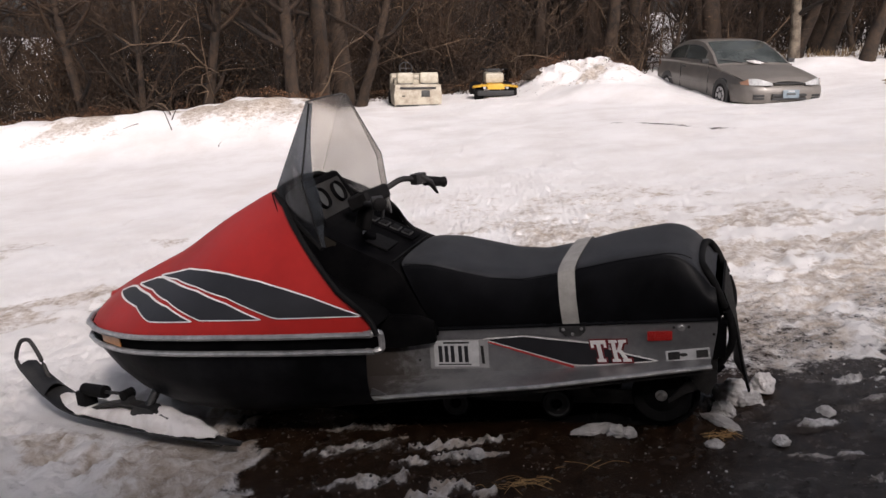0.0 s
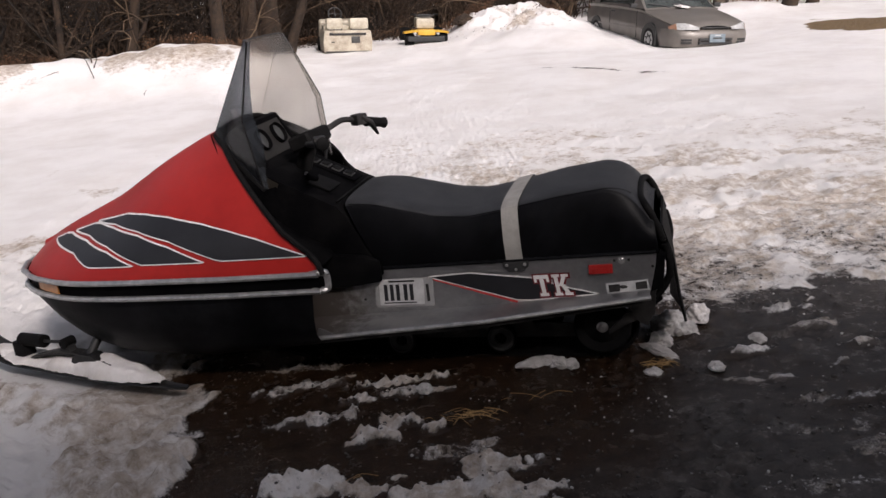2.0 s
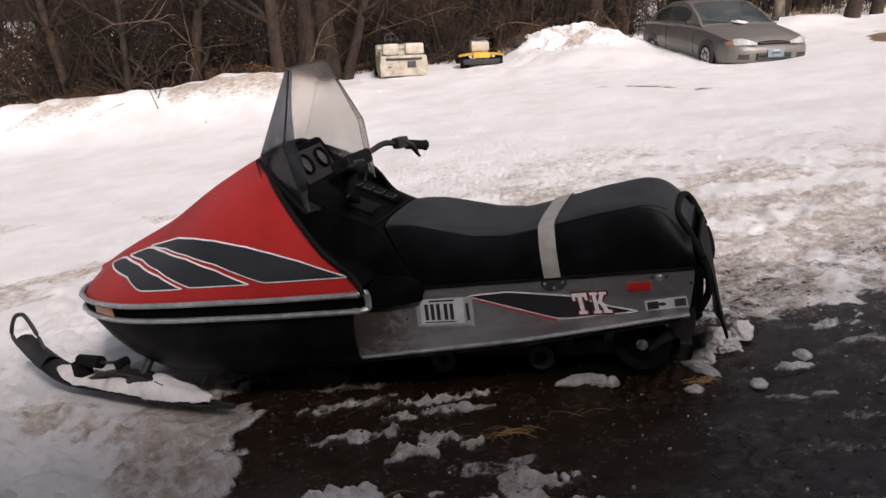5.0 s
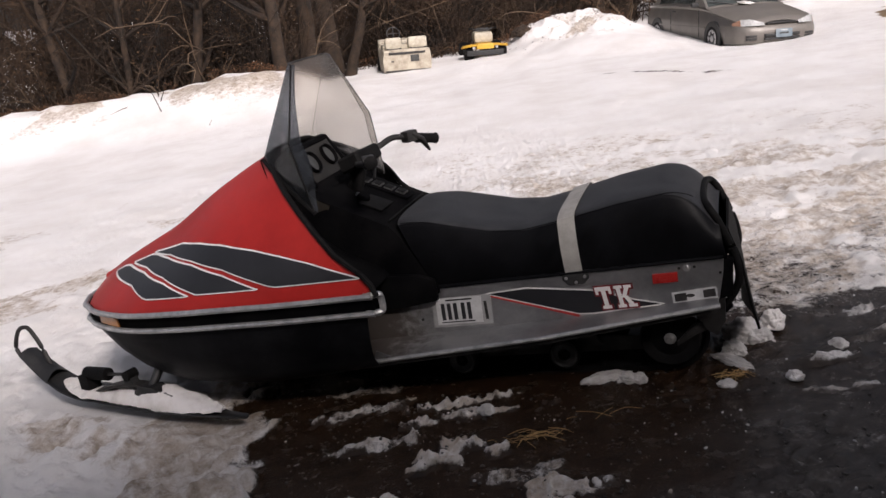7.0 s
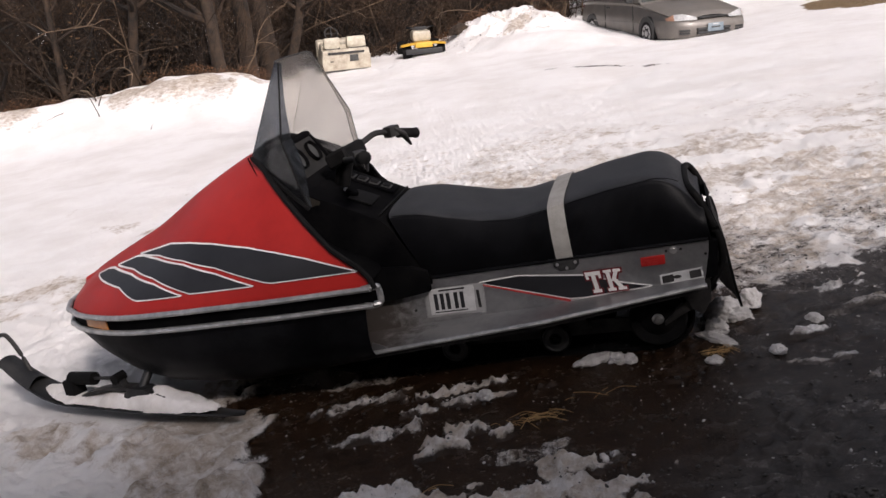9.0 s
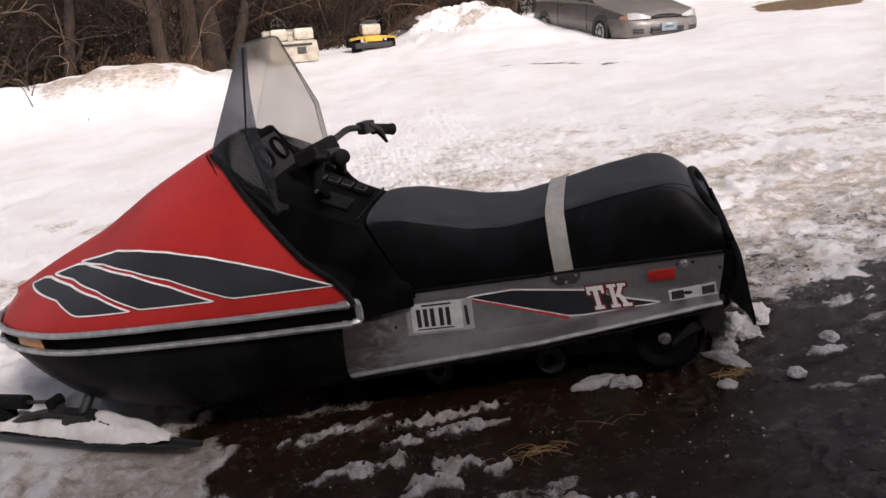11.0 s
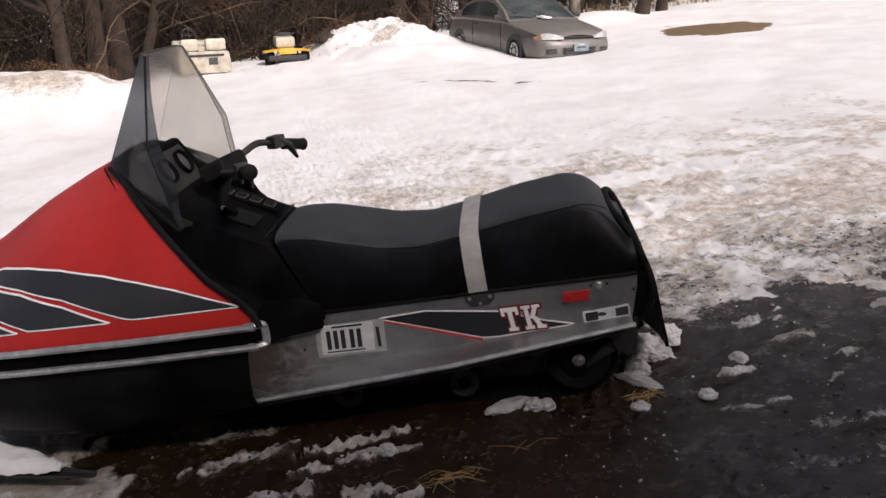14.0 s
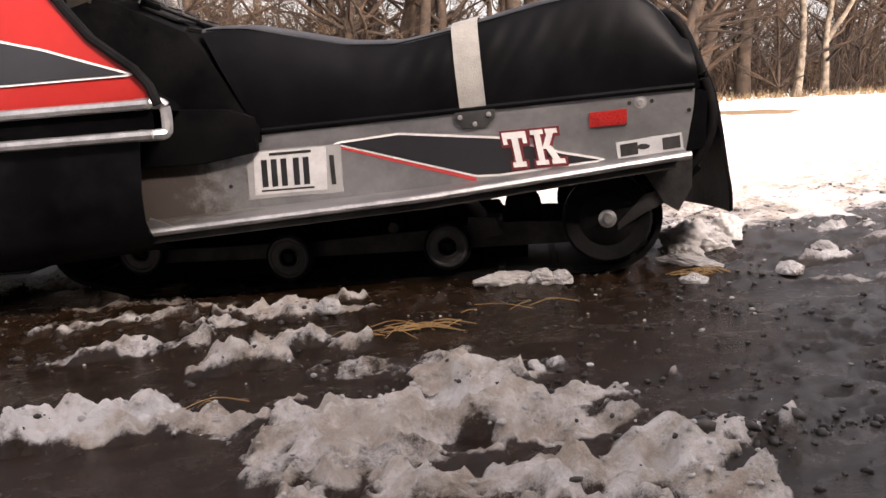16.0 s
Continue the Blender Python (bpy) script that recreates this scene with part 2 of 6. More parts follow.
def ground_material():
    """Snow, dirty trodden snow and wet mud; the share of each is stored on the mesh."""
    m, nt, p = shader("snow_and_mud")
    ge = nt.nodes.new("ShaderNodeNewGeometry").outputs["Position"]
    mud = nt.nodes.new("ShaderNodeAttribute")
    mud.attribute_name = "mud"
    dirt = nt.nodes.new("ShaderNodeAttribute")
    dirt.attribute_name = "dirt"
    n1 = node(nt, "ShaderNodeTexNoise", Scale=1.3, Detail=8.0, Roughness=0.65)
    n2 = node(nt, "ShaderNodeTexNoise", Scale=14.0, Detail=8.0, Roughness=0.7)
    n3 = node(nt, "ShaderNodeTexNoise", Scale=110.0, Detail=5.0, Roughness=0.7)
    for n in (n1, n2, n3):
        nt.links.new(ge, n.inputs["Vector"])
    clean = ramp(nt, n1.outputs["Fac"], [(0.3, (0.765, 0.728, 0.695)), (0.6, (0.89, 0.868, 0.85))])
    brown = ramp(nt, n2.outputs["Fac"], [(0.3, (0.23, 0.17, 0.118)), (0.5, (0.50, 0.425, 0.35)), (0.72, (0.72, 0.672, 0.625))])
    wet = ramp(nt, n2.outputs["Fac"], [(0.25, (0.008, 0.0046, 0.0028)), (0.5, (0.025, 0.0128, 0.0062)), (0.64, (0.031, 0.0195, 0.0127)), (0.78, (0.072, 0.057, 0.046))])

    def mixed(fac, a, b):
        mx = nt.nodes.new("ShaderNodeMix")
        mx.data_type = "RGBA"
        nt.links.new(fac, mx.inputs[0])
        nt.links.new(a, mx.inputs[6])
        nt.links.new(b, mx.inputs[7])
        return mx.outputs[2]

    def broken(share, source, gain, low, high):
        """A share with its edge broken up by noise."""
        a = node(nt, "ShaderNodeMath")
        a.operation = "MULTIPLY_ADD"
        a.inputs[1].default_value, a.inputs[2].default_value = gain, -0.5 * gain
        nt.links.new(source, a.inputs[0])
        b = node(nt, "ShaderNodeMath")
        nt.links.new(share, b.inputs[0])
        nt.links.new(a.outputs[0], b.inputs[1])
        c = node(nt, "ShaderNodeMapRange")
        c.interpolation_type = "SMOOTHSTEP"
        c.inputs["From Min"].default_value, c.inputs["From Max"].default_value = low, high
        nt.links.new(b.outputs[0], c.inputs["Value"])
        return c.outputs[0]

    n4 = node(nt, "ShaderNodeTexNoise", Scale=19.0, Detail=9.0, Roughness=0.78)
    n5 = node(nt, "ShaderNodeTexNoise", Scale=13.0, Detail=10.0, Roughness=0.75)
    for n in (n4, n5):
        nt.links.new(ge, n.inputs["Vector"])
    muddy = broken(mud.outputs["Fac"], n4.outputs["Fac"], 1.7, 0.27, 0.72)
    dirty = broken(dirt.outputs["Fac"], n5.outputs["Fac"], 1.9, 0.42, 0.95)
    silt_sheen = nt.nodes.new("ShaderNodeAttribute")
    silt_sheen.attribute_name = "silt_sheen"
    # greyer silty mud, its colour also lifted for the sky mirrored in it
    silty_sheen = ramp(nt, n2.outputs["Fac"], [(0.3, (0.018, 0.0145, 0.012)), (0.52, (0.048, 0.041, 0.036)), (0.72, (0.118, 0.104, 0.094))])
    wet = mixed(silt_sheen.outputs["Fac"], wet, silty_sheen)
    turf = nt.nodes.new("ShaderNodeAttribute")
    turf.attribute_name = "grass"
    matted = ramp(nt, n5.outputs["Fac"], [(0.3, (0.085, 0.052, 0.026)), (0.65, (0.26, 0.18, 0.095))])
    grassy = broken(turf.outputs["Fac"], n5.outputs["Fac"], 0.8, 0.3, 0.6)
    nt.links.new(mixed(grassy, mixed(muddy, mixed(dirty, clean, brown), wet), matted), p.inputs["Base Color"])
    wet_rough = ramp(nt, n2.outputs["Fac"], [(0.35, (0.05,) * 3), (0.62, (0.3,) * 3)])
    snow_rough = ramp(nt, n3.outputs["Fac"], [(0.3, (0.5,) * 3), (0.7, (0.85,) * 3)])
    nt.links.new(mixed(muddy, snow_rough, wet_rough), p.inputs["Roughness"])
    spec = node(nt, "ShaderNodeMapRange")
    spec.inputs["To Min"].default_value, spec.inputs["To Max"].default_value = 0.4, 0.25
    nt.links.new(muddy, spec.inputs["Value"])
    nt.links.new(spec.outputs[0], p.inputs["Specular IOR Level"])
    b1 = node(nt, "ShaderNodeBump", Strength=0.6, Distance=0.03)
    nt.links.new(n3.outputs["Fac"], b1.inputs["Height"])
    b2 = node(nt, "ShaderNodeBump", Strength=0.5, Distance=0.06)
    nt.links.new(n4.outputs["Fac"], b2.inputs["Height"])
    for bump, dry, soaked in ((b1, 0.6, 0.3), (b2, 0.5, 0.3)):
        strength = node(nt, "ShaderNodeMapRange")
        strength.inputs["To Min"].default_value, strength.inputs["To Max"].default_value = dry, soaked
        nt.links.new(muddy, strength.inputs["Value"])
        nt.links.new(strength.outputs[0], bump.inputs["Strength"])
    nt.links.new(b1.outputs[0], b2.inputs["Normal"])
    nt.links.new(b2.outputs[0], p.inputs["Normal"])
    return m


def sheet_glass(name, tint, gloss=0.1, scratched=0.2, haze=0.3):
    """Thin tinted sheet, see-through, dulled by fine scratches, with a clear reflection."""
    m = bpy.data.materials.new(name)
    m.use_nodes = True
    nt = m.node_tree
    nt.nodes.clear()
    out = nt.nodes.new("ShaderNodeOutputMaterial")
    tr = nt.nodes.new("ShaderNodeBsdfRefraction")
    tr.inputs["Color"].default_value = (*tint, 1)
    tr.inputs["IOR"].default_value = 1.12
    tr.inputs["Roughness"].default_value = haze
    gl = nt.nodes.new("ShaderNodeBsdfGlossy")
    gl.inputs["Roughness"].default_value = 0.12
    mx = nt.nodes.new("ShaderNodeMixShader")
    mx.inputs[0].default_value = gloss
    di = nt.nodes.new("ShaderNodeBsdfDiffuse")
    di.inputs["Color"].default_value = (0.30, 0.30, 0.31, 1)
    tl = nt.nodes.new("ShaderNodeBsdfTranslucent")
    tl.inputs["Color"].default_value = (0.55, 0.53, 0.5, 1)
    scatter_mix = nt.nodes.new("ShaderNodeMixShader")
    nt.links.new(di.outputs[0], scatter_mix.inputs[1])
    nt.links.new(tl.outputs[0], scatter_mix.inputs[2])
    dusty = nt.nodes.new("ShaderNodeMixShader")
    dust = node(nt, "ShaderNodeTexNoise", Scale=9.0, Detail=6.0)
    nt.links.new(nt.nodes.new("ShaderNodeTexCoord").outputs["Object"], dust.inputs["Vector"])
    nt.links.new(ramp(nt, dust.outputs["Fac"], [(0.3, (scratched * 0.75,) * 3), (0.7, (scratched * 1.25,) * 3)]), dusty.inputs[0])
    nt.links.new(tr.outputs[0], dusty.inputs[1])
    nt.links.new(scatter_mix.outputs[0], dusty.inputs[2])
    nt.links.new(dusty.outputs[0], mx.inputs[1])
    nt.links.new(gl.outputs[0], mx.inputs[2])
    nt.links.new(mx.outputs[0], out.inputs["Surface"])
    return m


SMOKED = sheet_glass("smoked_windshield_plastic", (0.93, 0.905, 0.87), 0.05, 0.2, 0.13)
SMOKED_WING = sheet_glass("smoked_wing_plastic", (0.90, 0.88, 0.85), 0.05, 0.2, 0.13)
# near wing: darker tint, its blue standing for the sky reflected in it
SMOKED_NEAR = sheet_glass("sky_tinted_dark_wing_plastic", (0.49, 0.52, 0.56), 0.04, 0.03, 0.1)


# ---- mesh helpers ----
def mesh_of(name, bm, material, smooth=True):
    me = bpy.data.meshes.new(name)
    bmesh.ops.recalc_face_normals(bm, faces=bm.faces)
    bm.to_mesh(me)
    bm.free()
    me.materials.append(material)
    if smooth:
        me.polygons.foreach_set("use_smooth", [True] * len(me.polygons))
        me.set_sharp_from_angle(angle=radians(38))
    return me


def part(name, bm, material, parent, label=""):
    ob = new(name, mesh_of(name, bm, material))
    ob.parent = parent
    if label:
        ob["label"] = label
    return ob


def thing(name, place, label, category, group="", kind=""):
    ob = new(name)
    ob.matrix_basis = place
    ob.empty_display_size = 0.1
    return tagged(ob, label, category, group, kind)


def solid(name, bm, material, place, label, category, group="", kind=""):
    ob = new(name, mesh_of(name, bm, material))
    ob.matrix_basis = place
    return tagged(ob, label, category, group, kind)


def raw(name, verts, faces, material, smooth=True):
    me = bpy.data.meshes.new(name)
    me.from_pydata(verts, [], faces)
    me.materials.append(material)
    if smooth:
        me.polygons.foreach_set("use_smooth", [True] * len(me.polygons))
    me.update()
    return me


def box(size, centre=(0, 0, 0), bevel=0.0, turn=(0, 0, 0), segments=2):
    bm = bmesh.new()
    bmesh.ops.create_cube(bm, size=1.0)
    bmesh.ops.scale(bm, vec=size, verts=bm.verts)
    if bevel:
        bmesh.ops.bevel(bm, geom=bm.edges[:], offset=bevel, segments=segments, affect="EDGES", profile=0.7)
    bmesh.ops.transform(bm, matrix=pose(*centre, *turn), verts=bm.verts)
    return bm


def drum(radius, depth, centre=(0, 0, 0), turn=(0, 0, 0), sides=24, bevel=0.0, top=None):
    bm = bmesh.new()
    bmesh.ops.create_cone(bm, cap_ends=True, segments=sides, radius1=radius, radius2=radius if top is None else top, depth=depth)
    if bevel:
        ring = [e for e in bm.edges if any(len(f.verts) > 4 for f in e.link_faces)]
        bmesh.ops.bevel(bm, geom=ring, offset=bevel, segments=2, affect="EDGES", profile=0.6)
    bmesh.ops.transform(bm, matrix=pose(*centre, *turn), verts=bm.verts)
    return bm


def lathe(profile, centre=(0, 0, 0), turn=(0, 0, 0), sides=32):
    """A turned form from (radius, height) pairs round its own z."""
    bm = bmesh.new()
    rings = []
    for r, h in profile:
        rings.append([bm.verts.new((max(r, 1e-4) * math.cos(2 * math.pi * k / sides), max(r, 1e-4) * math.sin(2 * math.pi * k / sides), h)) for k in range(sides)])
    for a, b in zip(rings, rings[1:]):
        for k in range(sides):
            bm.faces.new((a[k], a[(k + 1) % sides], b[(k + 1) % sides], b[k]))
    bmesh.ops.remove_doubles(bm, verts=bm.verts, dist=2e-4)
    bmesh.ops.transform(bm, matrix=pose(*centre, *turn), verts=bm.verts)
    return bm


def pipe(points, radius, sides=10, closed=False, flat=1.0):
    """A tube along points; flat squashes it across its own normal."""
    bm = bmesh.new()
    pts = [Vector(p) for p in points]
    n = len(pts)
    rings = []
    up = Vector((0, 0, 1))
    for i, p in enumerate(pts):
        a, b = (pts[i - 1], pts[(i + 1) % n]) if closed else (pts[max(i - 1, 0)], pts[min(i + 1, n - 1)])
        t = (b - a).normalized()
        ref = up if abs(t.z) < 0.95 else Vector((1, 0, 0))
        s = t.cross(ref).normalized()
        q = s.cross(t).normalized()
        r = radius[i] if isinstance(radius, (list, tuple)) else radius
        rings.append([bm.verts.new(p + s * (r * math.cos(2 * math.pi * k / sides)) + q * (r * flat * math.sin(2 * math.pi * k / sides))) for k in range(sides)])
    for i in range(n if closed else n - 1):
        a, b = rings[i], rings[(i + 1) % n]
        for k in range(sides):
            bm.faces.new((a[k], a[(k + 1) % sides], b[(k + 1) % sides], b[k]))
    if not closed:
        bm.faces.new(rings[0][::-1])
        bm.faces.new(rings[-1])
    return bm


def smooth_path(points, steps=6):
    """Catmull-Rom through the points."""
    p = [Vector(q) for q in points]
    p = [p[0] * 2 - p[1]] + p + [p[-1] * 2 - p[-2]]
    out = []
    for i in range(1, len(p) - 2):
        for k in range(steps):
            t = k / steps
            out.append(0.5 * ((2 * p[i]) + (p[i + 1] - p[i - 1]) * t + (2 * p[i - 1] - 5 * p[i] + 4 * p[i + 1] - p[i + 2]) * t * t + (3 * p[i] - p[i - 1] - 3 * p[i + 1] + p[i + 2]) * t ** 3))
    return out + [p[-2]]


def grid(fn, nu, nv, thick=0.0, close_u=False):
    """A sheet fn(i/nu, j/nv), made solid by thick."""
    bm = bmesh.new()
    vs = [[bm.verts.new(fn(i / nu, j / nv)) for j in range(nv + 1)] for i in range(nu if close_u else nu + 1)]
    m = len(vs)
    for i in range(nu):
        for j in range(nv):
            a, b = vs[i % m], vs[(i + 1) % m]
            quad = (a[j], b[j], b[j + 1], a[j + 1])
            bm.faces.new(quad)
    if thick:
        bmesh.ops.recalc_face_normals(bm, faces=bm.faces)
        bmesh.ops.solidify(bm, geom=bm.faces[:], thickness=thick)
    return bm


def prism(outline, low, high, axis="y", bevel=0.0):
    """An outline of (a, b) pairs pushed from low to high along an axis: y takes (x, z) pairs, z takes (x, y), x takes (y, z)."""
    def place(a, b, h):
        return (a, h, b) if axis == "y" else (a, b, h) if axis == "z" else (h, a, b)
    bm = bmesh.new()
    lo = [bm.verts.new(place(a, b, low)) for a, b in outline]
    hi = [bm.verts.new(place(a, b, high)) for a, b in outline]
    n = len(outline)
    bm.faces.new(lo)
    bm.faces.new(hi[::-1])
    for i in range(n):
        bm.faces.new((lo[i], lo[(i + 1) % n], hi[(i + 1) % n], hi[i]))
    if bevel:
        bmesh.ops.recalc_face_normals(bm, faces=bm.faces)
        bmesh.ops.bevel(bm, geom=bm.edges[:], offset=bevel, segments=2, affect="EDGES", profile=0.7)
    return bm


def join(*meshes):
    out = meshes[0]
    for other in meshes[1:]:
        tmp = bpy.data.meshes.new("tmp")
        other.to_mesh(tmp)
        other.free()
        out.from_mesh(tmp)
        bpy.data.meshes.remove(tmp)
    return out


# ---- terrain ----
_rng = np.random.default_rng(7)
_TABLE = _rng.random((256, 256))


def value_noise(x, y, scale, seed=0):
    x, y = np.asarray(x) / scale + 37.3 * seed, np.asarray(y) / scale + 11.7 * seed
    xi, yi = np.floor(x).astype(int), np.floor(y).astype(int)
    fx, fy = x - xi, y - yi
    fx, fy = fx * fx * (3 - 2 * fx), fy * fy * (3 - 2 * fy)
    a, b = _TABLE[xi % 256, yi % 256], _TABLE[(xi + 1) % 256, yi % 256]
    c, d = _TABLE[xi % 256, (yi + 1) % 256], _TABLE[(xi + 1) % 256, (yi + 1) % 256]
    return (a * (1 - fx) + b * fx) * (1 - fy) + (c * (1 - fx) + d * fx) * fy


def fractal(x, y, scale, octaves=4, seed=0):
    total, amp, norm = 0.0, 1.0, 0.0
    for k in range(octaves):
        total = total + amp * value_noise(x, y, scale / 2 ** k, seed + k)
        norm += amp
        amp *= 0.55
    return total / norm


def rise(t):
    t = np.clip(t, 0, 1)
    return t * t * (3 - 2 * t)


def ground_base(x, y):
    near = 0.1115 * (x - 0.01) - 0.0147 * (y - 3.095)
    far = -0.17 + 0.012 * np.clip(x, -15, 15) + 0.0612 * np.clip(x, -30, 30)
    k = np.exp(-((x / 5.5) ** 2 + ((y - 2.8) / 5.0) ** 2))
    return near * k + far * (1 - k)


# centre, half sizes and how thick the slush lies
SLUSH_PATCHES = [(-0.28, 2.06, 0.15, 0.075, 1.0), (-0.11, 2.01, 0.09, 0.06, 0.9), (-0.10, 2.30, 0.10, 0.05, 1.0), (-0.02, 2.40, 0.08, 0.05, 1.0), (0.085, 2.32, 0.045, 0.03, 0.8),
                 (-0.31, 2.47, 0.17, 0.04, 0.72), (0.04, 2.58, 0.22, 0.03, 0.75), (0.02, 2.68, 0.24, 0.03, 0.9), (-0.38, 2.75, 0.24, 0.05, 0.6), (-0.40, 2.90, 0.26, 0.035, 0.55), (-0.63, 3.25, 0.22, 0.07, 0.5),
                 (0.25, 2.05, 0.09, 0.06, 1.0), (0.16, 1.90, 0.22, 0.10, 1.0), (0.05, 1.94, 0.14, 0.06, 0.8), (0.31, 1.82, 0.12, 0.05, 0.9), (0.18, 1.69, 0.31, 0.08, 1.0), (0.37, 1.72, 0.12, 0.05, 0.9), (0.40, 1.58, 0.10, 0.06, 0.9),
                 (0.10, 1.80, 0.17, 0.05, 0.66), (0.14, 2.17, 0.14, 0.05, 0.55), (-0.024, 2.06, 0.03, 0.02, 1.0), (1.45, 2.95, 0.10, 0.035, 0.58), (1.50, 3.2, 0.14, 0.04, 0.58), (1.14, 2.41, 0.13, 0.012, 0.58),
                 (1.24, 2.24, 0.06, 0.024, 0.58), (1.47, 2.77, 0.10, 0.025, 0.58), (1.42, 2.46, 0.07, 0.025, 0.58), (1.2, 2.62, 0.09, 0.02, 0.7), (1.55, 2.6, 0.08, 0.03, 0.58),
                 (1.16, 2.04, 0.20, 0.035, 0.42), (1.30, 1.90, 0.20, 0.05, 0.42), (1.04, 1.79, 0.18, 0.04, 0.4), (1.40, 2.20, 0.12, 0.03, 0.5)]


def mud_share(x, y):
    n1 = fractal(x, y, 0.55, 4, 3) - 0.5
    n2 = fractal(x, y, 0.9, 4, 9) - 0.5
    edge_x = (x + 0.80 + 0.05 * rise((y - 2.42) / 0.22) + 0.5 * n1 + 0.34 * (fractal(x, y, 0.16, 4, 11) - 0.5)) / 0.14
    edge_y = (3.62 + 0.1 * np.minimum(x, 0.5) - 0.14 * rise((x - 0.6) / 0.5) - y + 0.4 * n2 + 0.4 * n1) / 0.42
    shore = 1 - rise((1.0 - y) / 0.6 + 2.0 * n2) * rise((0.9 - x) / 0.6 + 1.5 * n1)
    patchy = 1 - rise((x - 0.7) / 0.5) * rise((y - 2.62 + 1.0 * n1) / 0.5) * rise((fractal(x, y, 0.16, 4, 67) - 0.555) / 0.08)
    wet = 0.5 * rise((x - 0.55) / 0.5) * rise((4.9 - y + 1.2 * n2) / 1.5) * rise((fractal(x, y, 0.25, 4, 68) - 0.36) / 0.2)
    return np.maximum(rise(np.minimum(edge_x, edge_y)) * patchy, wet * rise(edge_x)) * shore


def slush_share(x, y):
    out = np.zeros_like(x)
    n = fractal(x, y, 0.12, 4, 5) - 0.5
    fine = fractal(x, y, 0.035, 3, 7) - 0.5
    for cx, cy, rx, ry, lies in SLUSH_PATCHES:
        d = 1.12 - np.sqrt(((x - cx) / rx) ** 2 + ((y - cy) / ry) ** 2) + 1.6 * n + 1.2 * fine
        if ry == 0.03 and cx == 0.02:
            d = d - 0.15 + 0.18 * np.sin(2 * np.pi * (x + 0.012 * n) / 0.034)
        out = np.maximum(out, lies * rise(d / 0.5))
    return out


def billow(x, y, scale, seed):
    """Rounded lumps with creases between them."""
    return 1 - np.clip(4.5 * np.abs(fractal(x, y, scale, 2, seed) - 0.5), 0, 1)


def ground_parts(x, y):
    """Height, mud share and dirt share of the ground."""
    x, y = np.asarray(x, float), np.asarray(y, float)
    mud = mud_share(x, y)
    slush = slush_share(x, y)
    snow = np.maximum(1 - mud, slush)
    z = ground_base(x, y)
    near = np.exp(-((x / 6) ** 2 + ((y - 3) / 6) ** 2))
    calm = 1 - 0.5 * np.exp(-(((x + 1.05) / 0.75) ** 2 + ((y - 3.0) / 0.5) ** 2))
    z = z + (1 - mud) * 0.016 + slush * mud * (0.004 + 0.020 * billow(x, y, 0.10, 21) + 0.012 * billow(x, y, 0.045, 27) + 0.006 * billow(x, y, 0.02, 29)) - 0.010
    z = z + snow * near * calm * (0.05 * (fractal(x, y, 0.34, 4, 2) - 0.5) + 0.04 * (fractal(x, y, 0.11, 3, 6) - 0.5) + 0.022 * (billow(x, y, 0.06, 10) - 0.5))
    trodden = rise((6.8 - y) / 2.6) * rise((x - 0.2) / 1.4)
    pits = rise((fractal(x, y, 0.30, 3, 61) - 0.53) / 0.12) * (1 - mud)
    hollow = fractal(x, y, 0.10, 4, 63)
    z = z - trodden * pits * (0.012 + 0.016 * fractal(x, y, 0.1, 2, 62)) + trodden * (1 - mud) * 0.04 * (hollow - 0.5)
    left = rise((0.2 - x) / 0.8) * rise((4.2 - y) / 1.2)
    tread = fractal(x, y, 0.11, 4, 64)
    z = z + left * (0.35 + 0.65 * calm) * (1 - mud) * (0.14 * (tread - 0.5) + 0.05 * (fractal(x, y, 0.05, 2, 65) - 0.5))
    z = z + mud * (1 - slush) * (0.02 * (fractal(x, y, 0.25, 4, 4) - 0.5) + rise((x - 0.45) / 0.4) * rise((fractal(x, y, 0.35, 3, 94) - 0.4) / 0.2) * 0.016 * (billow(x, y, 0.05, 95) - 0.4))
    z = z + (1 - near) * 0.10 * (fractal(x, y, 2.2, 4, 8) - 0.5) + (1 - 0.6 * near) * (0.07 * (fractal(x, y, 0.55, 4, 12) - 0.5))
    # cleat marks left by the drive track
    cleat = np.exp(-((x - 0.6) / 0.32) ** 2 - ((y - 2.68) / 0.09) ** 2) * mud * (1 - slush)
    z = z + cleat * 0.004 * np.sin(2 * np.pi * (0.96 * x - 0.28 * y) / 0.05 + 2.0 * fractal(x, y, 0.2, 2, 93))
    churn = np.exp(-((x - 1.05) / 0.3) ** 2 - ((y - 2.7) / 0.3) ** 2) * mud * (1 - slush)
    z = z + churn * (0.018 * (billow(x, y, 0.09, 96) - 0.4) + 0.006 * (billow(x, y, 0.035, 97) - 0.4))
    # bed pressed flat under the ski
    along = np.clip(((x + 0.768) * -1.067 + (y - 2.770) * 0.688) / 1.612, 0, 1)
    off = np.hypot(x + 0.768 + 1.067 * along, y - 2.770 - 0.688 * along)
    bed = np.exp(-(off / 0.095) ** 4)
    z = z * (1 - bed) + (ground_base(x, y) - 0.012) * bed
    # ploughed bank along the thicket
    crest = 13.6 + 0.5 * (fractal(x, 0 * x, 1.7, 3, 14) - 0.5)
    tall = (0.47 + 0.17 * np.exp(-((x + 3.3) / 0.9) ** 2) + 0.16 * (fractal(x, y, 0.8, 3, 15) - 0.5)) * rise((-1.1 - x) / 1.2)
    side = np.where(y < crest, 1.0, 1.6)
    bank = np.exp(-((y - crest) / side) ** 2) * rise((-1.1 - x) / 1.2)
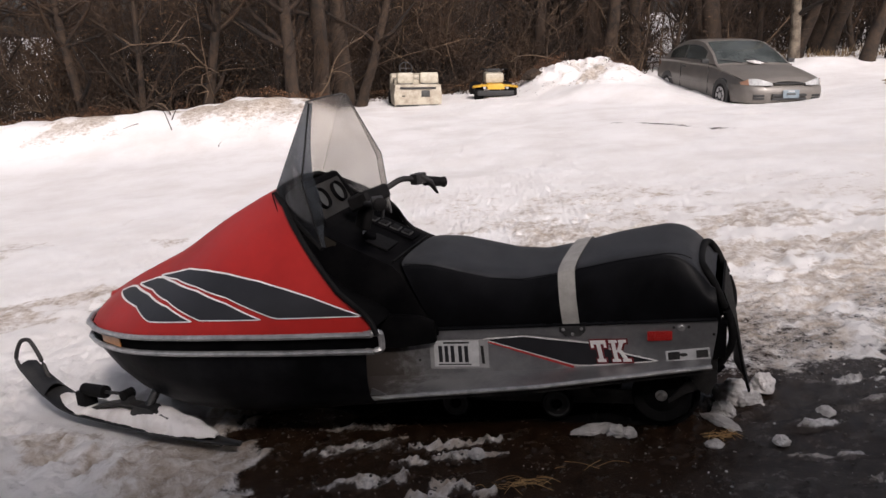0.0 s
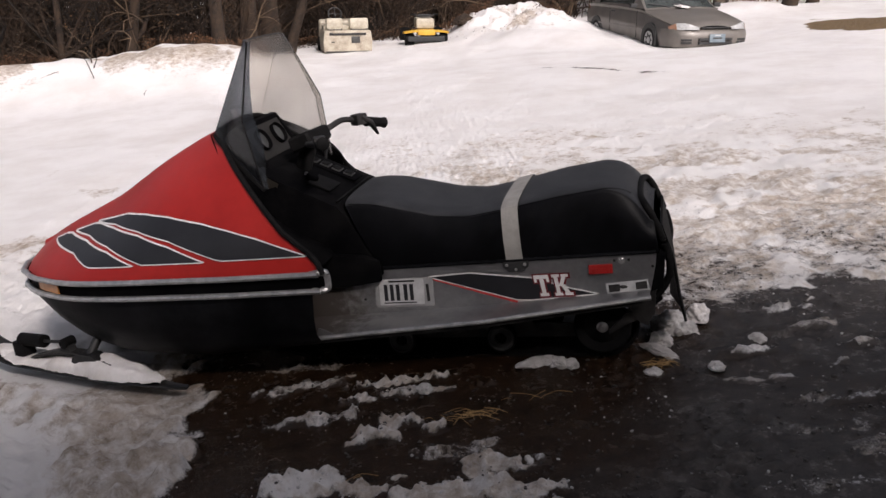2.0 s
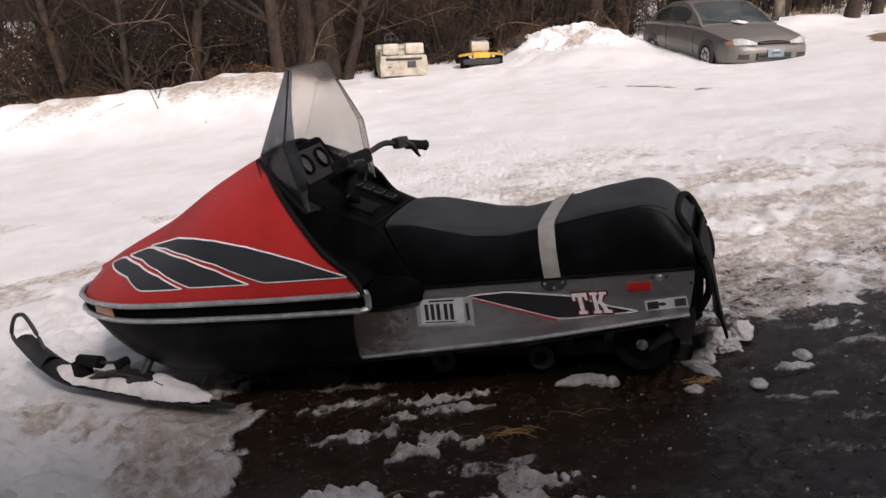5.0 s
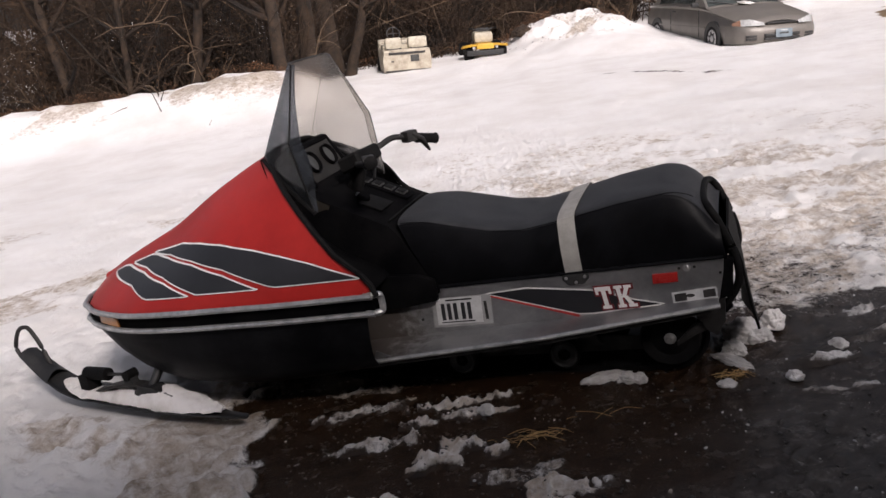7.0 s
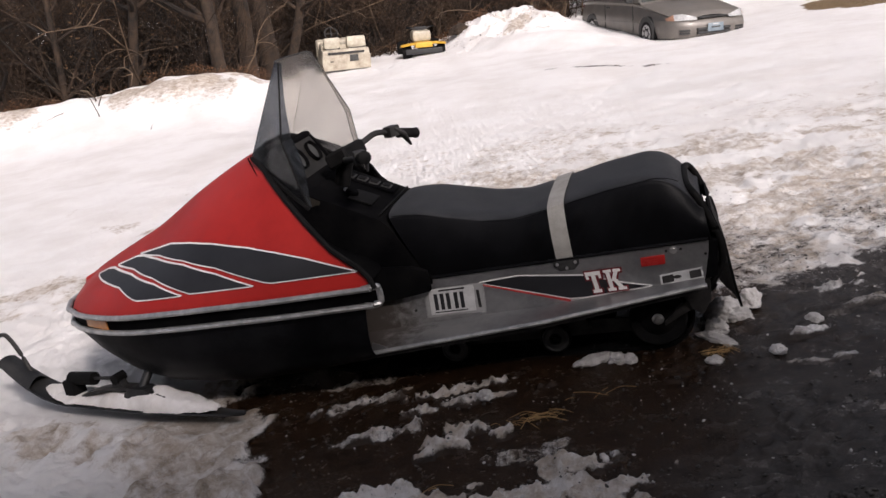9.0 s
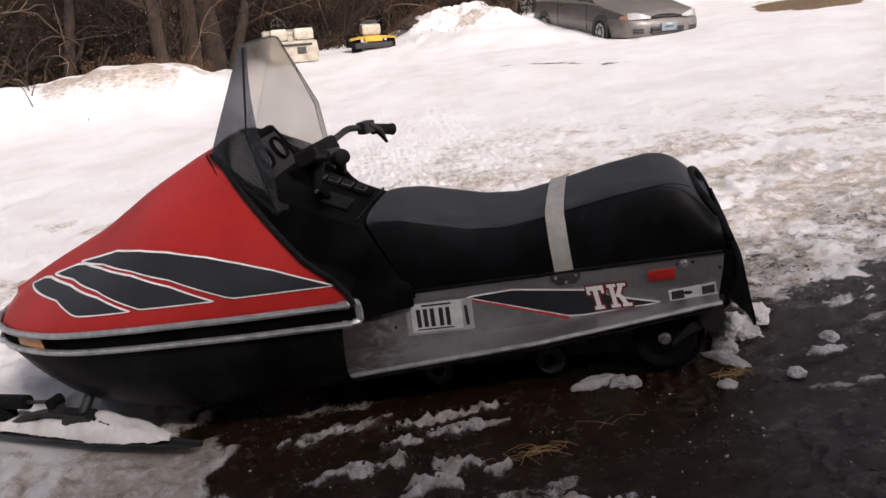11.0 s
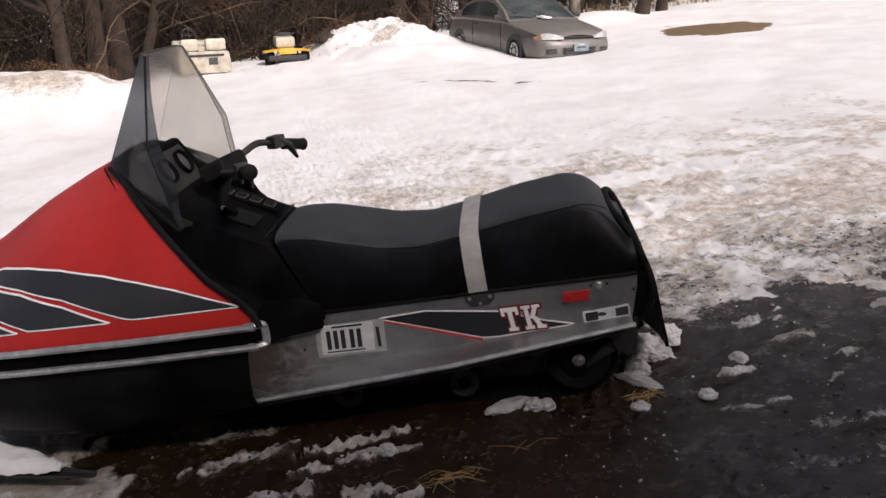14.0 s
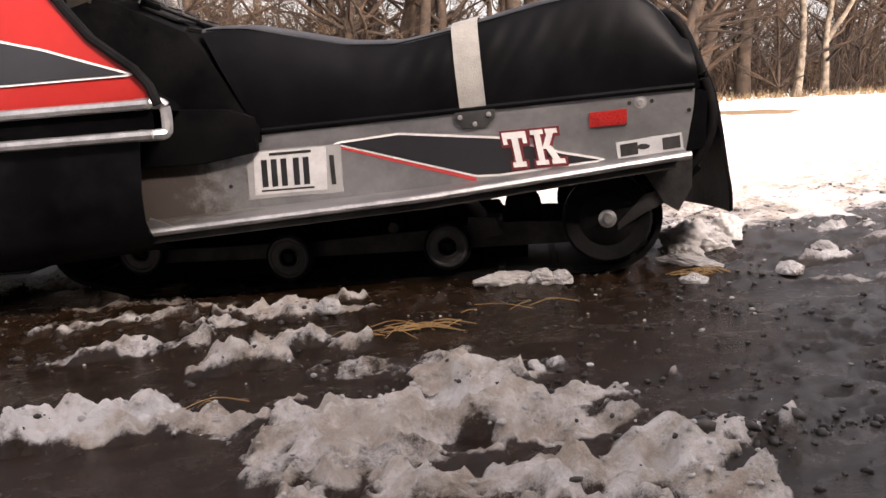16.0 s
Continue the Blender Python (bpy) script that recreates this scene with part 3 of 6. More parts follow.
    z = z + tall * np.exp(-((y - crest) / side) ** 2) + bank * (0.12 * (fractal(x, y, 0.45, 3, 71) - 0.5) + 0.06 * (fractal(x, y, 0.24, 2, 72) - 0.5))
    z = z - 0.16 * np.exp(-(((x - 4.9) / 1.5) ** 2 + ((y - 15.2) / 1.5) ** 2))
    # heap beside the yellow quad and the ridge that leads to the car
    rough = 0.6 + 0.9 * fractal(x, y, 0.5, 5, 17)
    z = z + 0.44 * rough * np.exp(-(((x - 2.35) / 1.05) ** 4 + ((y - 19.0) / 1.3) ** 2))
    z = z + 0.30 * (fractal(x, y, 0.28, 4, 18) - 0.5) * np.exp(-(((x - 2.35) / 1.1) ** 4 + ((y - 18.7) / 1.3) ** 2))
    z = z + 0.13 * rough * np.exp(-(((x - 3.6) / 1.0) ** 2 + ((y - 18.2) / 1.2) ** 2))
    along = np.clip((x - 1.6) / 2.3, 0, 1)
    z = z + 0.2 * rise((x - 1.2) / 1.2) * rise((4.1 - x) / 0.8) * np.exp(-((y - (17.0 - 1.9 * along)) / 0.75) ** 2)
    z = z + 0.25 * np.exp(-(((x - 7.2) / 1.3) ** 2 + ((y - 19.0) / 1.2) ** 2))
    # trodden, brownish snow behind the machine and along the wheel tracks
    dirt = 0.75 * rise((8.6 - y) / 3.0) * rise((x + 1.4) / 1.2) * rise((fractal(x, y, 0.45, 5, 30) - 0.34) / 0.2)
    dirt = np.maximum(dirt, 0.8 * rise((10.5 - y) / 5) * rise((fractal(x, y, 0.7, 5, 31) - 0.50) / 0.2))
    dirt = np.maximum(dirt, 0.45 * rise((4.2 - y) / 1.5) * rise((fractal(x, y, 0.35, 5, 33) - 0.42) / 0.3))
    dirt = np.maximum(dirt, trodden * np.maximum(0.55 * pits, 0.4 * rise((fractal(x, y, 0.5, 5, 66) - 0.42) / 0.3)))
    dirt = np.maximum(dirt, 0.75 * trodden * rise((0.46 - hollow) / 0.08))
    stain = rise((9.8 - y) / 3.0) * rise((y - 4.0) / 1.2) * rise((x + 1.6) / 1.4) * rise((fractal(x, y, 0.9, 3, 76) - 0.40) / 0.2)
    dirt = np.maximum(dirt, 0.6 * stain * rise((fractal(x, y, 0.22, 4, 77) - 0.40) / 0.22))
    patch = rise((fractal(x, y, 0.6, 3, 69) - 0.42) / 0.15)
    dirt = np.maximum(dirt, left * np.maximum(0.4 * rise((fractal(x, y, 0.45, 3, 69) - 0.42) / 0.16) * rise((0.48 - tread) / 0.12), 0.12 * patch))
    dirt = np.maximum(dirt, bank * (0.35 + 0.65 * rise((fractal(x, y, 0.4, 4, 73) - 0.45) / 0.15)))
    dirt = np.maximum(dirt, (0.06 + 0.22 * fractal(x, y, 1.5, 4, 75)) * rise((15 - y) / 3))
    heap = np.exp(-(((x - 2.3) / 1.3) ** 2 + ((y - 18.1) / 1.3) ** 2)) + 0.6 * np.exp(-(((x + 3.4) / 0.7) ** 2 + ((y - 13.2) / 0.35) ** 2))
    dirt = np.maximum(dirt, 0.9 * heap * rise((fractal(x, y, 0.25, 4, 44) - 0.36) / 0.2))
    track = np.exp(-((y - (12.1 - 1.05 * (x - 2.3)) - 0.3 * (fractal(x, y, 0.5, 3, 36) - 0.5)) / 0.11) ** 2) * rise((x - 1.8) / 0.4) * rise((3.5 - x) / 0.4) * rise((fractal(x, y, 0.3, 3, 35) - 0.33) / 0.2)
    bare = 0.8 * track
    track = np.maximum(track, 0.9 * np.exp(-((y - (7.1 - 0.9 * (x - 1.6))) / 0.09) ** 2) * rise((x - 1.25) / 0.3) * rise((1.95 - x) / 0.3) * rise((fractal(x, y, 0.3, 3, 38) - 0.36) / 0.2))
    ruts = np.exp(-((x - 2.75 - 0.06 * (y - 6)) / 0.16) ** 2) + np.exp(-((x - 4.2 - 0.06 * (y - 6)) / 0.16) ** 2)
    track = np.maximum(track, 0.5 * ruts * rise((11 - y) / 3) * rise((y - 3.2) / 1.5) * rise((fractal(x, y, 0.4, 4, 39) - 0.42) / 0.15))
    dirt = np.maximum(dirt, np.maximum(track, 0.35 * rise((fractal(x, y, 1.6, 5, 34) - 0.6) / 0.15)))
    dirt = np.maximum(dirt, 0.75 * rise((x - 0.8) / 0.5) * rise((4.7 - y) / 1.5) * rise((fractal(x, y, 0.3, 5, 32) - 0.4) / 0.2))
    dirt = np.maximum(dirt, slush * mud * (0.27 + 0.48 * rise((fractal(x, y, 0.12, 4, 37) - 0.38) / 0.25)))
    grass = rise((1.15 - np.sqrt(((x - 7.75) / 0.82) ** 2 + ((y - 15.2) / 1.2) ** 2) + 0.9 * (fractal(x, y, 0.7, 4, 40) - 0.5)) / 0.3)
    return z, np.maximum(mud * (1 - 0.82 * slush), bare), dirt, grass


def steps(*runs):
    """Grid lines from runs of (start, end, count)."""
    return np.unique(np.concatenate([np.linspace(a, b, n) for a, b, n in runs]).round(4))


gx = steps((-160, -30, 14), (-30, -9, 40), (-9, -2.4, 70), (-2.4, -0.65, 100), (-0.65, 0.9, 250), (0.9, 2.6, 92), (2.6, 5, 60), (5, 10, 66), (10, 30, 40), (30, 160, 14))
gy = steps((-60, -8, 10), (-8, 0.8, 20), (0.8, 1.5, 36), (1.5, 2.8, 210), (2.8, 4.6, 100), (4.6, 9, 110), (9, 21, 120), (21, 40, 30), (40, 170, 14))
GX, GY = np.meshgrid(gx, gy, indexing="ij")
GZ, MUD, DIRT, GRASS = ground_parts(GX, GY)
nxg, nyg = len(gx), len(gy)
idx = np.arange(nxg * nyg).reshape(nxg, nyg)
quads = np.stack([idx[:-1, :-1], idx[1:, :-1], idx[1:, 1:], idx[:-1, 1:]], -1).reshape(-1, 4)
ground_me = bpy.data.meshes.new("ground")
ground_me.from_pydata(np.stack([GX, GY, GZ], -1).reshape(-1, 3).tolist(), [], quads.tolist())
# share of grey silt with painted sky reflection, towards the right
SILT_SHEEN = np.maximum(rise((GX - 0.42 - 0.55 * (GY - 1.9) + 0.5 * (fractal(GX, GY, 0.3, 4, 92) - 0.5)) / 0.35) * (0.5 + 0.5 * rise((fractal(GX, GY, 0.4, 5, 91) - 0.3) / 0.25)), GRASS)
for key, values in (("mud", MUD), ("dirt", DIRT), ("silt_sheen", SILT_SHEEN), ("grass", GRASS)):
    ground_me.attributes.new(key, "FLOAT", "POINT").data.foreach_set("value", values.ravel().astype(np.float32))
ground_me.polygons.foreach_set("use_smooth", [True] * len(ground_me.polygons))
ground_me.materials.append(ground_material())
tagged(new("ground", ground_me), "snow-covered yard with a patch of wet brown mud and slush", "ground", kind="structure")


def ground_z(x, y):
    return float(ground_parts(np.array([x]), np.array([y]))[0][0])


# building behind the camera, which shades the near part of the yard
wall_bm = prism([(-6.7, -0.55), (11.3, -0.55), (11.3, 4.95), (1.7, 4.95), (0.5, 4.68), (-6.7, 4.6)], -2.725, -2.475, "y")
solid("wall_garage", wall_bm, WALL_MAT, pose(0, 0, 0), "plain grey siding wall of the building", "wall", kind="structure")


# ---- snowmobile: x runs to the nose, y to the side that faces the yard's mud, z up ----
SLED = pose(0.0097, 3.0952, 0.0006, -0.99, 6.36, 163.62)
sled = thing("snowmobile", SLED, "vintage red and black snowmobile parked on melting snow and mud", "snowmobile")

HU, HB = [0.10, 0.415, 0.754, 0.956, 1.1, 1.3, 1.42, 1.48, 1.5], [0.50, 0.52, 0.522, 0.495, 0.455, 0.355, 0.25, 0.15, 0.02]
TU, TW = [0.1, 0.47, 0.55, 0.65, 0.85, 1.08, 1.33, 1.45, 1.5], [1.04, 0.905, 0.885, 0.852, 0.762, 0.635, 0.535, 0.48, 0.45]
AU, AB = [0.1, 0.45, 0.65, 0.85, 1.1, 1.35, 1.5], [0.24, 0.2, 0.13, 0.1, 0.08, 0.06, 0.01]


def droop(u):
    """How far the hull's waist line falls towards the nose."""
    k = min(max((u - 0.65) / 0.85, 0.0), 1.0)
    return 0.03 * k * k * (3 - 2 * k)


def eased(x, xs, ys, reach=0.05):
    """Interpolation with its corners rounded."""
    return sum(float(np.interp(x + d * reach, xs, ys)) for d in (-1, -0.5, 0, 0.5, 1)) / 5


def half_width(u):
    return float(np.interp(u, HU, HB)) if u > 1.4 else eased(u, HU, HB, 0.06)


def hood_y(u, w):
    b, t, a = half_width(u), eased(u, TU, TW) - 0.012, eased(u, AU, AB)
    low = 0.43 - droop(u)
    s = min(max((w - low) / (t - low), 0), 1)
    return b + (a - b) * s ** 1.5


def hood_point(i, j):
    """i from the rear edge to the nose, j over the section from one side to the other."""
    q = 2 * j - 1
    side, a = (1 if q >= 0 else -1), abs(q)
    s = min((1 - a) / 0.8, 1.0)
    crown = max(0.0, ((1 - a) - 0.8) / 0.2)
    u = (0.092 + 0.453 * s ** 0.9 * min(1.0, s / 0.22) ** 0.8) * (1 - i) + 1.5 * i
    if side < 0:
        u += 0.075 * math.exp(-((s - 0.25) / 0.2) ** 2) * (1 - i) ** 3
    t = eased(u, TU, TW)
    low = 0.43 - droop(u)
    w = low + (t - 0.012 - low) * s
    y = hood_y(u, w) * (1 - crown)
    return (u, side * y, w + 0.012 * math.sin(crown * math.pi / 2))


hood = part("hood", grid(hood_point, 48, 60, 0.004), RED, sled, "red painted hood with black and white stripes")
hood.data.materials.append(BLACK_PLASTIC)
for face in hood.data.polygons:
    if face.normal.z < -0.2 or face.normal.y * face.center.y < -0.004 or face.normal.x < -0.75:
        face.material_index = 1
edge = [hood_point(0, j / 40) for j in range(41)]
part("bulkhead", grid(lambda i, j: (lambda p: (p[0] + 0.035 + 0.03 * (1 - i), p[1] * (0.97 - 0.97 * (1 - i)), 0.40 + (p[2] - 0.40) * (0.15 + 0.83 * i)))(hood_point(0, j)), 6, 40, 0.004), BLACK_PLASTIC, sled, "black plate under the hood")
part("hood_liner", grid(lambda i, j: (lambda p: (p[0] - 0.003, p[1] * 0.988, p[2] - 0.0062))(hood_point(0.4 * i, j)), 10, 60), BLACK_PLASTIC, hood, "black inside of the hood")
part("hood_rear_trim", pipe([(x - 0.006, y * 1.012, z + 0.004) for x, y, z in edge], 0.0095, 8), RUBBER, hood, "black rubber edge trim")


def ladder(low, high, surface_y, lift, grow=0.0, n=34, m=6, side=1):
    """A decal between two lines over x, laid on a surface."""
    lx, lz = zip(*sorted(low))
    hx, hz = zip(*sorted(high))
    ext = max(grow, 0) * 3.2
    x0, x1 = min(lx) - ext, max(lx) + ext

    def at(i, j):
        x = x0 + (x1 - x0) * i
        out = max(min(lx) - x, x - max(lx), 0.0)
        g = grow * (1 - out / ext) if ext else grow
        xc = min(max(x, min(lx)), max(lx))
        a, b = float(np.interp(xc, lx, lz)) - g, float(np.interp(xc, hx, hz)) + g
        if b < a:
            a = b = (a + b) / 2
        z = a + (b - a) * j
        return (x, side * (surface_y(x, z) + lift), z)
    return grid(at, n, m)


STRIPES = [
    ([(0.139, 0.4965), (0.438, 0.4955), (0.463, 0.500), (0.655, 0.558), (0.805, 0.582), (0.945, 0.590), (1.085, 0.577)], [(0.139, 0.4965), (0.315, 0.557), (0.418, 0.584), (0.525, 0.606), (0.678, 0.624), (0.79, 0.627), (0.895, 0.621), (1.085, 0.577)]),
    ([(0.512, 0.492), (0.752, 0.489), (0.779, 0.496), (0.936, 0.533), (1.08, 0.544), (1.218, 0.536)], [(0.512, 0.492), (0.649, 0.538), (0.796, 0.569), (0.95, 0.579), (1.05, 0.576), (1.105, 0.568), (1.218, 0.536)]),
    ([(0.793, 0.484), (0.992, 0.472), (1.018, 0.475), (1.12, 0.497), (1.352, 0.496)], [(0.793, 0.484), (0.922, 0.516), (1.08, 0.530), (1.24, 0.526), (1.285, 0.518), (1.352, 0.496)]),
]
for side in (1, -1):
    for low, high in STRIPES:
        part("stripe_outline", ladder(low, high, hood_y, 0.0045, 0.0034, 110, 8, side), DECAL_WHITE, hood, "white stripe outline")
        part("stripe", ladder(low, high, hood_y, 0.0062, -0.0008, 110, 8, side), DECAL_BLACK, hood, "black stripe")


def outline(k=1.0, ku=1.0, z=0.4, n=64, u0=0.10):
    """The hull in plan, from one rear corner round the nose to the other."""
    us = [u0 + (1.5 - u0) * math.sin(math.pi / 2 * i / n) for i in range(n + 1)]
    half = [(u0 + (u - u0) * ku, half_width(u) * k, z - droop(u) * min(1.0, max(0.0, (z - 0.1) / 0.3))) for u in us]
    return half + [(u, -y, zz) for u, y, zz in half[-2::-1]]


bumper = part("bumper", grid(lambda i, j: Vector(outline(1.012, 1.0, 0.378 + 0.06 * j)[round(i * 128)]), 128, 3, 0.004), BLACK_PLASTIC, sled, "black nose band between two bright strips")
for z, k in ((0.437, 1.03), (0.378, 1.025)):
    part("bumper_strip", pipe([(u, y, zz) for u, y, zz in outline(k, 1.008, z)], 0.0105, 8), BRIGHT, bumper, "bright aluminium bumper strip")
for side in (1, -1):
    part("bumper_end", pipe(smooth_path([(0.13, side * 0.512, 0.437), (0.095, side * 0.5, 0.438), (0.082, side * 0.492, 0.434), (0.079, side * 0.49, 0.42), (0.079, side * 0.49, 0.395), (0.082, side * 0.492, 0.381), (0.095, side * 0.5, 0.377), (0.13, side * 0.51, 0.378)], 4), 0.0115, 8), BRIGHT, bumper, "bright bumper end")
    part("reflector", grid(lambda i, j: (1.15 + 0.13 * i, side * (half_width(1.15 + 0.13 * i) * 1.012 + 0.006), 0.392 - droop(1.21) + 0.032 * j), 8, 2, 0.004), AMBER, bumper, "amber side reflector")


def pan_point(i, j):
    """i round the plan, j downwards."""
    ks = [(0.0, 0.385, 1.0, 1.0), (0.22, 0.325, 0.992, 0.985), (0.5, 0.245, 0.965, 0.945), (0.75, 0.165, 0.91, 0.89), (0.9, 0.115, 0.83, 0.84), (1.0, 0.095, 0.66, 0.77)]
    js = [k[0] for k in ks]
    z, kn, ku = (float(np.interp(j, js, [k[c] for k in ks])) for c in (1, 2, 3))
    u, y, zz = outline(kn, ku, z, u0=0.13)[round(i * 128)]
    rear = max(0.0, 1 - (u - 0.13) / 0.4) * min(1.0, max(0.0, (0.40 - zz) / 0.22))
    return (u + 0.032 * rear, y, zz + 0.034 * max(0.0, 1 - (u - 0.13) / 0.5) * min(1.0, max(0.0, (0.385 - zz) / 0.28)))


pan = part("belly_pan", grid(pan_point, 128, 14, 0.004), PAN_BLACK, sled, "scuffed black lower hull")
part("pan_floor", prism([(u, y) for u, y, _ in outline(0.64, 0.69, 0.1, 24, 0.5)], 0.092, 0.099, "z"), PAN_BLACK, pan)
part("pan_rear", prism([(-0.50, 0.40), (-0.49, 0.25), (-0.42, 0.158), (-0.32, 0.128), (0.32, 0.128), (0.42, 0.158), (0.49, 0.25), (0.50, 0.40)], 0.36, 0.366, "x"), PAN_BLACK, pan)

# windshield
FB, FT, RT, RC, RB = (0.545, 0.20, 0.868), (0.392, 0.156, 1.180), (0.376, 0.165, 1.174), (0.352, 0.352, 0.932), (0.296, 0.388, 0.700)

RB_FAR, RC_FAR = (0.338, 0.38, 0.66), (0.346, 0.365, 0.912)  # the old sheet has warped on that side


def shield_side(i, j, side):
    front = Vector(FB).lerp(Vector(FT), j)
    knee = 0.48
    foot, bend = (RB, RC) if side > 0 else (RB_FAR, RC_FAR)
    rear = Vector(foot).lerp(Vector(bend), j / knee) if j < knee else Vector(bend).lerp(Vector(RT), (j - knee) / (1 - knee))
    p = front.lerp(rear, i)
    p.y += 0.012 * math.sin(math.pi * i) * (1 - j)
    return (p.x, side * p.y, p.z)


def shield_front(i, j):
    a = Vector(FB).lerp(Vector(FT), j)
    return (a.x + 0.03 * (1 - (2 * i - 1) ** 2) * (1 - 0.4 * j), a.y * (2 * i - 1), a.z)


windshield = part("windshield", grid(shield_front, 10, 12, 0.003), SMOKED, sled, "smoked plastic windshield")
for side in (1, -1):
    wing = part("windshield_wing", grid(lambda i, j: shield_side(i, j, side), 8, 25, 0.003), SMOKED_NEAR if side > 0 else SMOKED_WING, windshield, "smoked side wing, the near one tinted with the sky's reflection")
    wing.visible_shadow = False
windshield.visible_shadow = False
for side in (1, -1):
    part("windshield_edge", pipe([shield_side(1, j / 25, side) for j in range(26)], 0.0032, 6), RUBBER, windshield, "dark edge moulding")
    part("windshield_base", pipe([shield_side(i / 8, 0, side) for i in range(9)], 0.008, 6), RUBBER, windshield)
part("windshield_edge", pipe([(RT[0], -RT[1], RT[2]), (FT[0], -FT[1], FT[2])] + [shield_front(i / 10, 1) for i in range(11)] + [(RT[0], RT[1], RT[2])], 0.003, 6), WHEEL_GREY, windshield)


def shield_flange(i, j, side):
    """Narrow facet behind the crease of the wing."""
    x, y, z = shield_side(1, j, side)
    w = 0.02 + 0.055 * math.exp(-((j - 0.36) / 0.3) ** 2) * min(1, j * 6)
    return (x - 0.1 * w * i, y - side * w * i, z)


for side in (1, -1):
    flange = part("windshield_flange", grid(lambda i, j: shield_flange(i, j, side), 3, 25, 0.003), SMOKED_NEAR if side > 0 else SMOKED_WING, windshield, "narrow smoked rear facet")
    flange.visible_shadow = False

# console and dash
bm = prism([(0.56, 0.30), (0.56, 0.66), (0.40, 0.735), (0.345, 0.708), (0.115, 0.59), (0.09, 0.56), (-0.035, 0.37), (-0.035, 0.335), (0.3, 0.30)], -0.25, 0.25, "y", 0.016)
for v in bm.verts:
    if v.co.z > 0.5:
        v.co.y *= 0.82 if v.co.y < 0 else 0.92
console = part("console", bm, BLACK_PLASTIC, sled, "black plastic console and dash")
for side in (1, -1):
    lo, hi = sorted((side * 0.245, side * 0.272))
    part("foot_fairing", prism([(-0.028, 0.318), (-0.026, 0.395), (0.03, 0.415), (0.16, 0.425), (0.30, 0.46), (0.42, 0.70), (0.5, 0.72), (0.5, 0.30), (0.1, 0.30)], lo, hi, "y", 0.012), BLACK_PLASTIC, console)
dash_turn = (0, -62, 0)
part("dash_body", prism([(0.56, 0.60), (0.56, 0.82), (0.52, 0.855), (0.462, 0.862), (0.385, 0.735), (0.345, 0.70), (0.30, 0.66)], -0.16, 0.16, "y", 0.012), BLACK_PLASTIC, console)
part("dash_panel", box((0.13, 0.30, 0.008), (0.4265, 0.0, 0.806), 0.003, dash_turn), CONSOLE_TAN, console, "dusty instrument panel")
for yy in (0.075, -0.07):
    gauge = part("gauge", lathe([(0.0, 0.0), (0.034, 0.0), (0.037, 0.004), (0.039, 0.014), (0.042, 0.014), (0.042, -0.01), (0.0, -0.01)], (0.424, yy, 0.815), dash_turn), BLACK_PLASTIC, console, "round black-rimmed gauge")
    part("dial", drum(0.0335, 0.002, (0.4225, yy, 0.816), dash_turn, 28), DIAL, gauge, "dull grey dial face")
part("dash_hood", prism([(0.52, 0.856), (0.476, 0.886), (0.458, 0.882), (0.452, 0.868), (0.47, 0.852)], -0.166, 0.166, "y", 0.006), BLACK_PLASTIC, console)
for side in (1, -1):
    part("dash_cheek", prism([(0.50, 0.855), (0.476, 0.882), (0.458, 0.88), (0.392, 0.776), (0.375, 0.745), (0.40, 0.735), (0.45, 0.76)], *sorted((side * 0.154, side * 0.167)), "y", 0.005), BLACK_PLASTIC, console)
DECK = (0, -24.5, 0)
part("switch_panel", box((0.215, 0.085, 0.008), (0.235, -0.105, 0.657), 0.003, DECK), BLACK_PLASTIC, console, "raised black switch panel")
for k in range(4):
    x = 0.305 - 0.044 * k
    z = 0.60 + 0.4565 * (x - 0.115) + 0.010
    part("switch_rim", box((0.036, 0.05, 0.007), (x, -0.105, z - 0.002), 0.002, DECK), WHEEL_GREY, console, "worn switch rim")
    part("switch", box((0.029, 0.042, 0.010), (x, -0.105, z), 0.003, (0, -24.5 + (7 if k % 2 else -5), 0)), RUBBER, console, "black rocker switch")
part("deck_recess", box((0.09, 0.12, 0.006), (0.205, 0.08, 0.6435), 0.002, DECK), RUBBER, console, "dark recess in the deck")
part("deck_seam", box((0.006, 0.40, 0.012), (0.122, 0.0, 0.597), 0.001, DECK), RUBBER, console)
part("fuel_cap", lathe([(0.0, 0.012), (0.02, 0.012), (0.024, 0.008), (0.024, -0.006), (0, -0.006)], (0.245, 0.09, 0.668), (0, -27, 0), 20), BLACK_PLASTIC, console)
part("side_label", prism([(0.372, 0.716), (0.316, 0.683), (0.336, 0.640), (0.381, 0.645)], 0.2302, 0.2312, "y"), CONSOLE_LABEL, console, "yellowed paper label")
part("key_lock", lathe([(0.0, 0.008), (0.009, 0.008), (0.011, 0.0), (0, 0)], (0.27, 0.075, 0.677), (0, -27, 0), 14), BRIGHT, console, "chrome key lock")

# handlebar, turned a little
BAR = smooth_path([(0.072, 0.366, 0.838), (0.125, 0.262, 0.818), (0.20, 0.15, 0.80), (0.252, 0.06, 0.788), (0.255, -0.06, 0.798), (0.230, -0.13, 0.814), (0.200, -0.20, 0.826), (0.150, -0.26, 0.807), (0.092, -0.368, 0.777)], 6)
bar = part("handlebar", pipe(BAR, 0.0115, 10), STEEL, sled, "bent steel handlebar")
part("steering_pad", box((0.095, 0.17, 0.058), (0.270, -0.008, 0.796), 0.022, (0, 18, -8), 3), RUBBER, bar, "black padded cover")
part("steering_post", pipe([(0.272, 0, 0.78), (0.36, 0, 0.56)], 0.03, 14), RUBBER, bar)
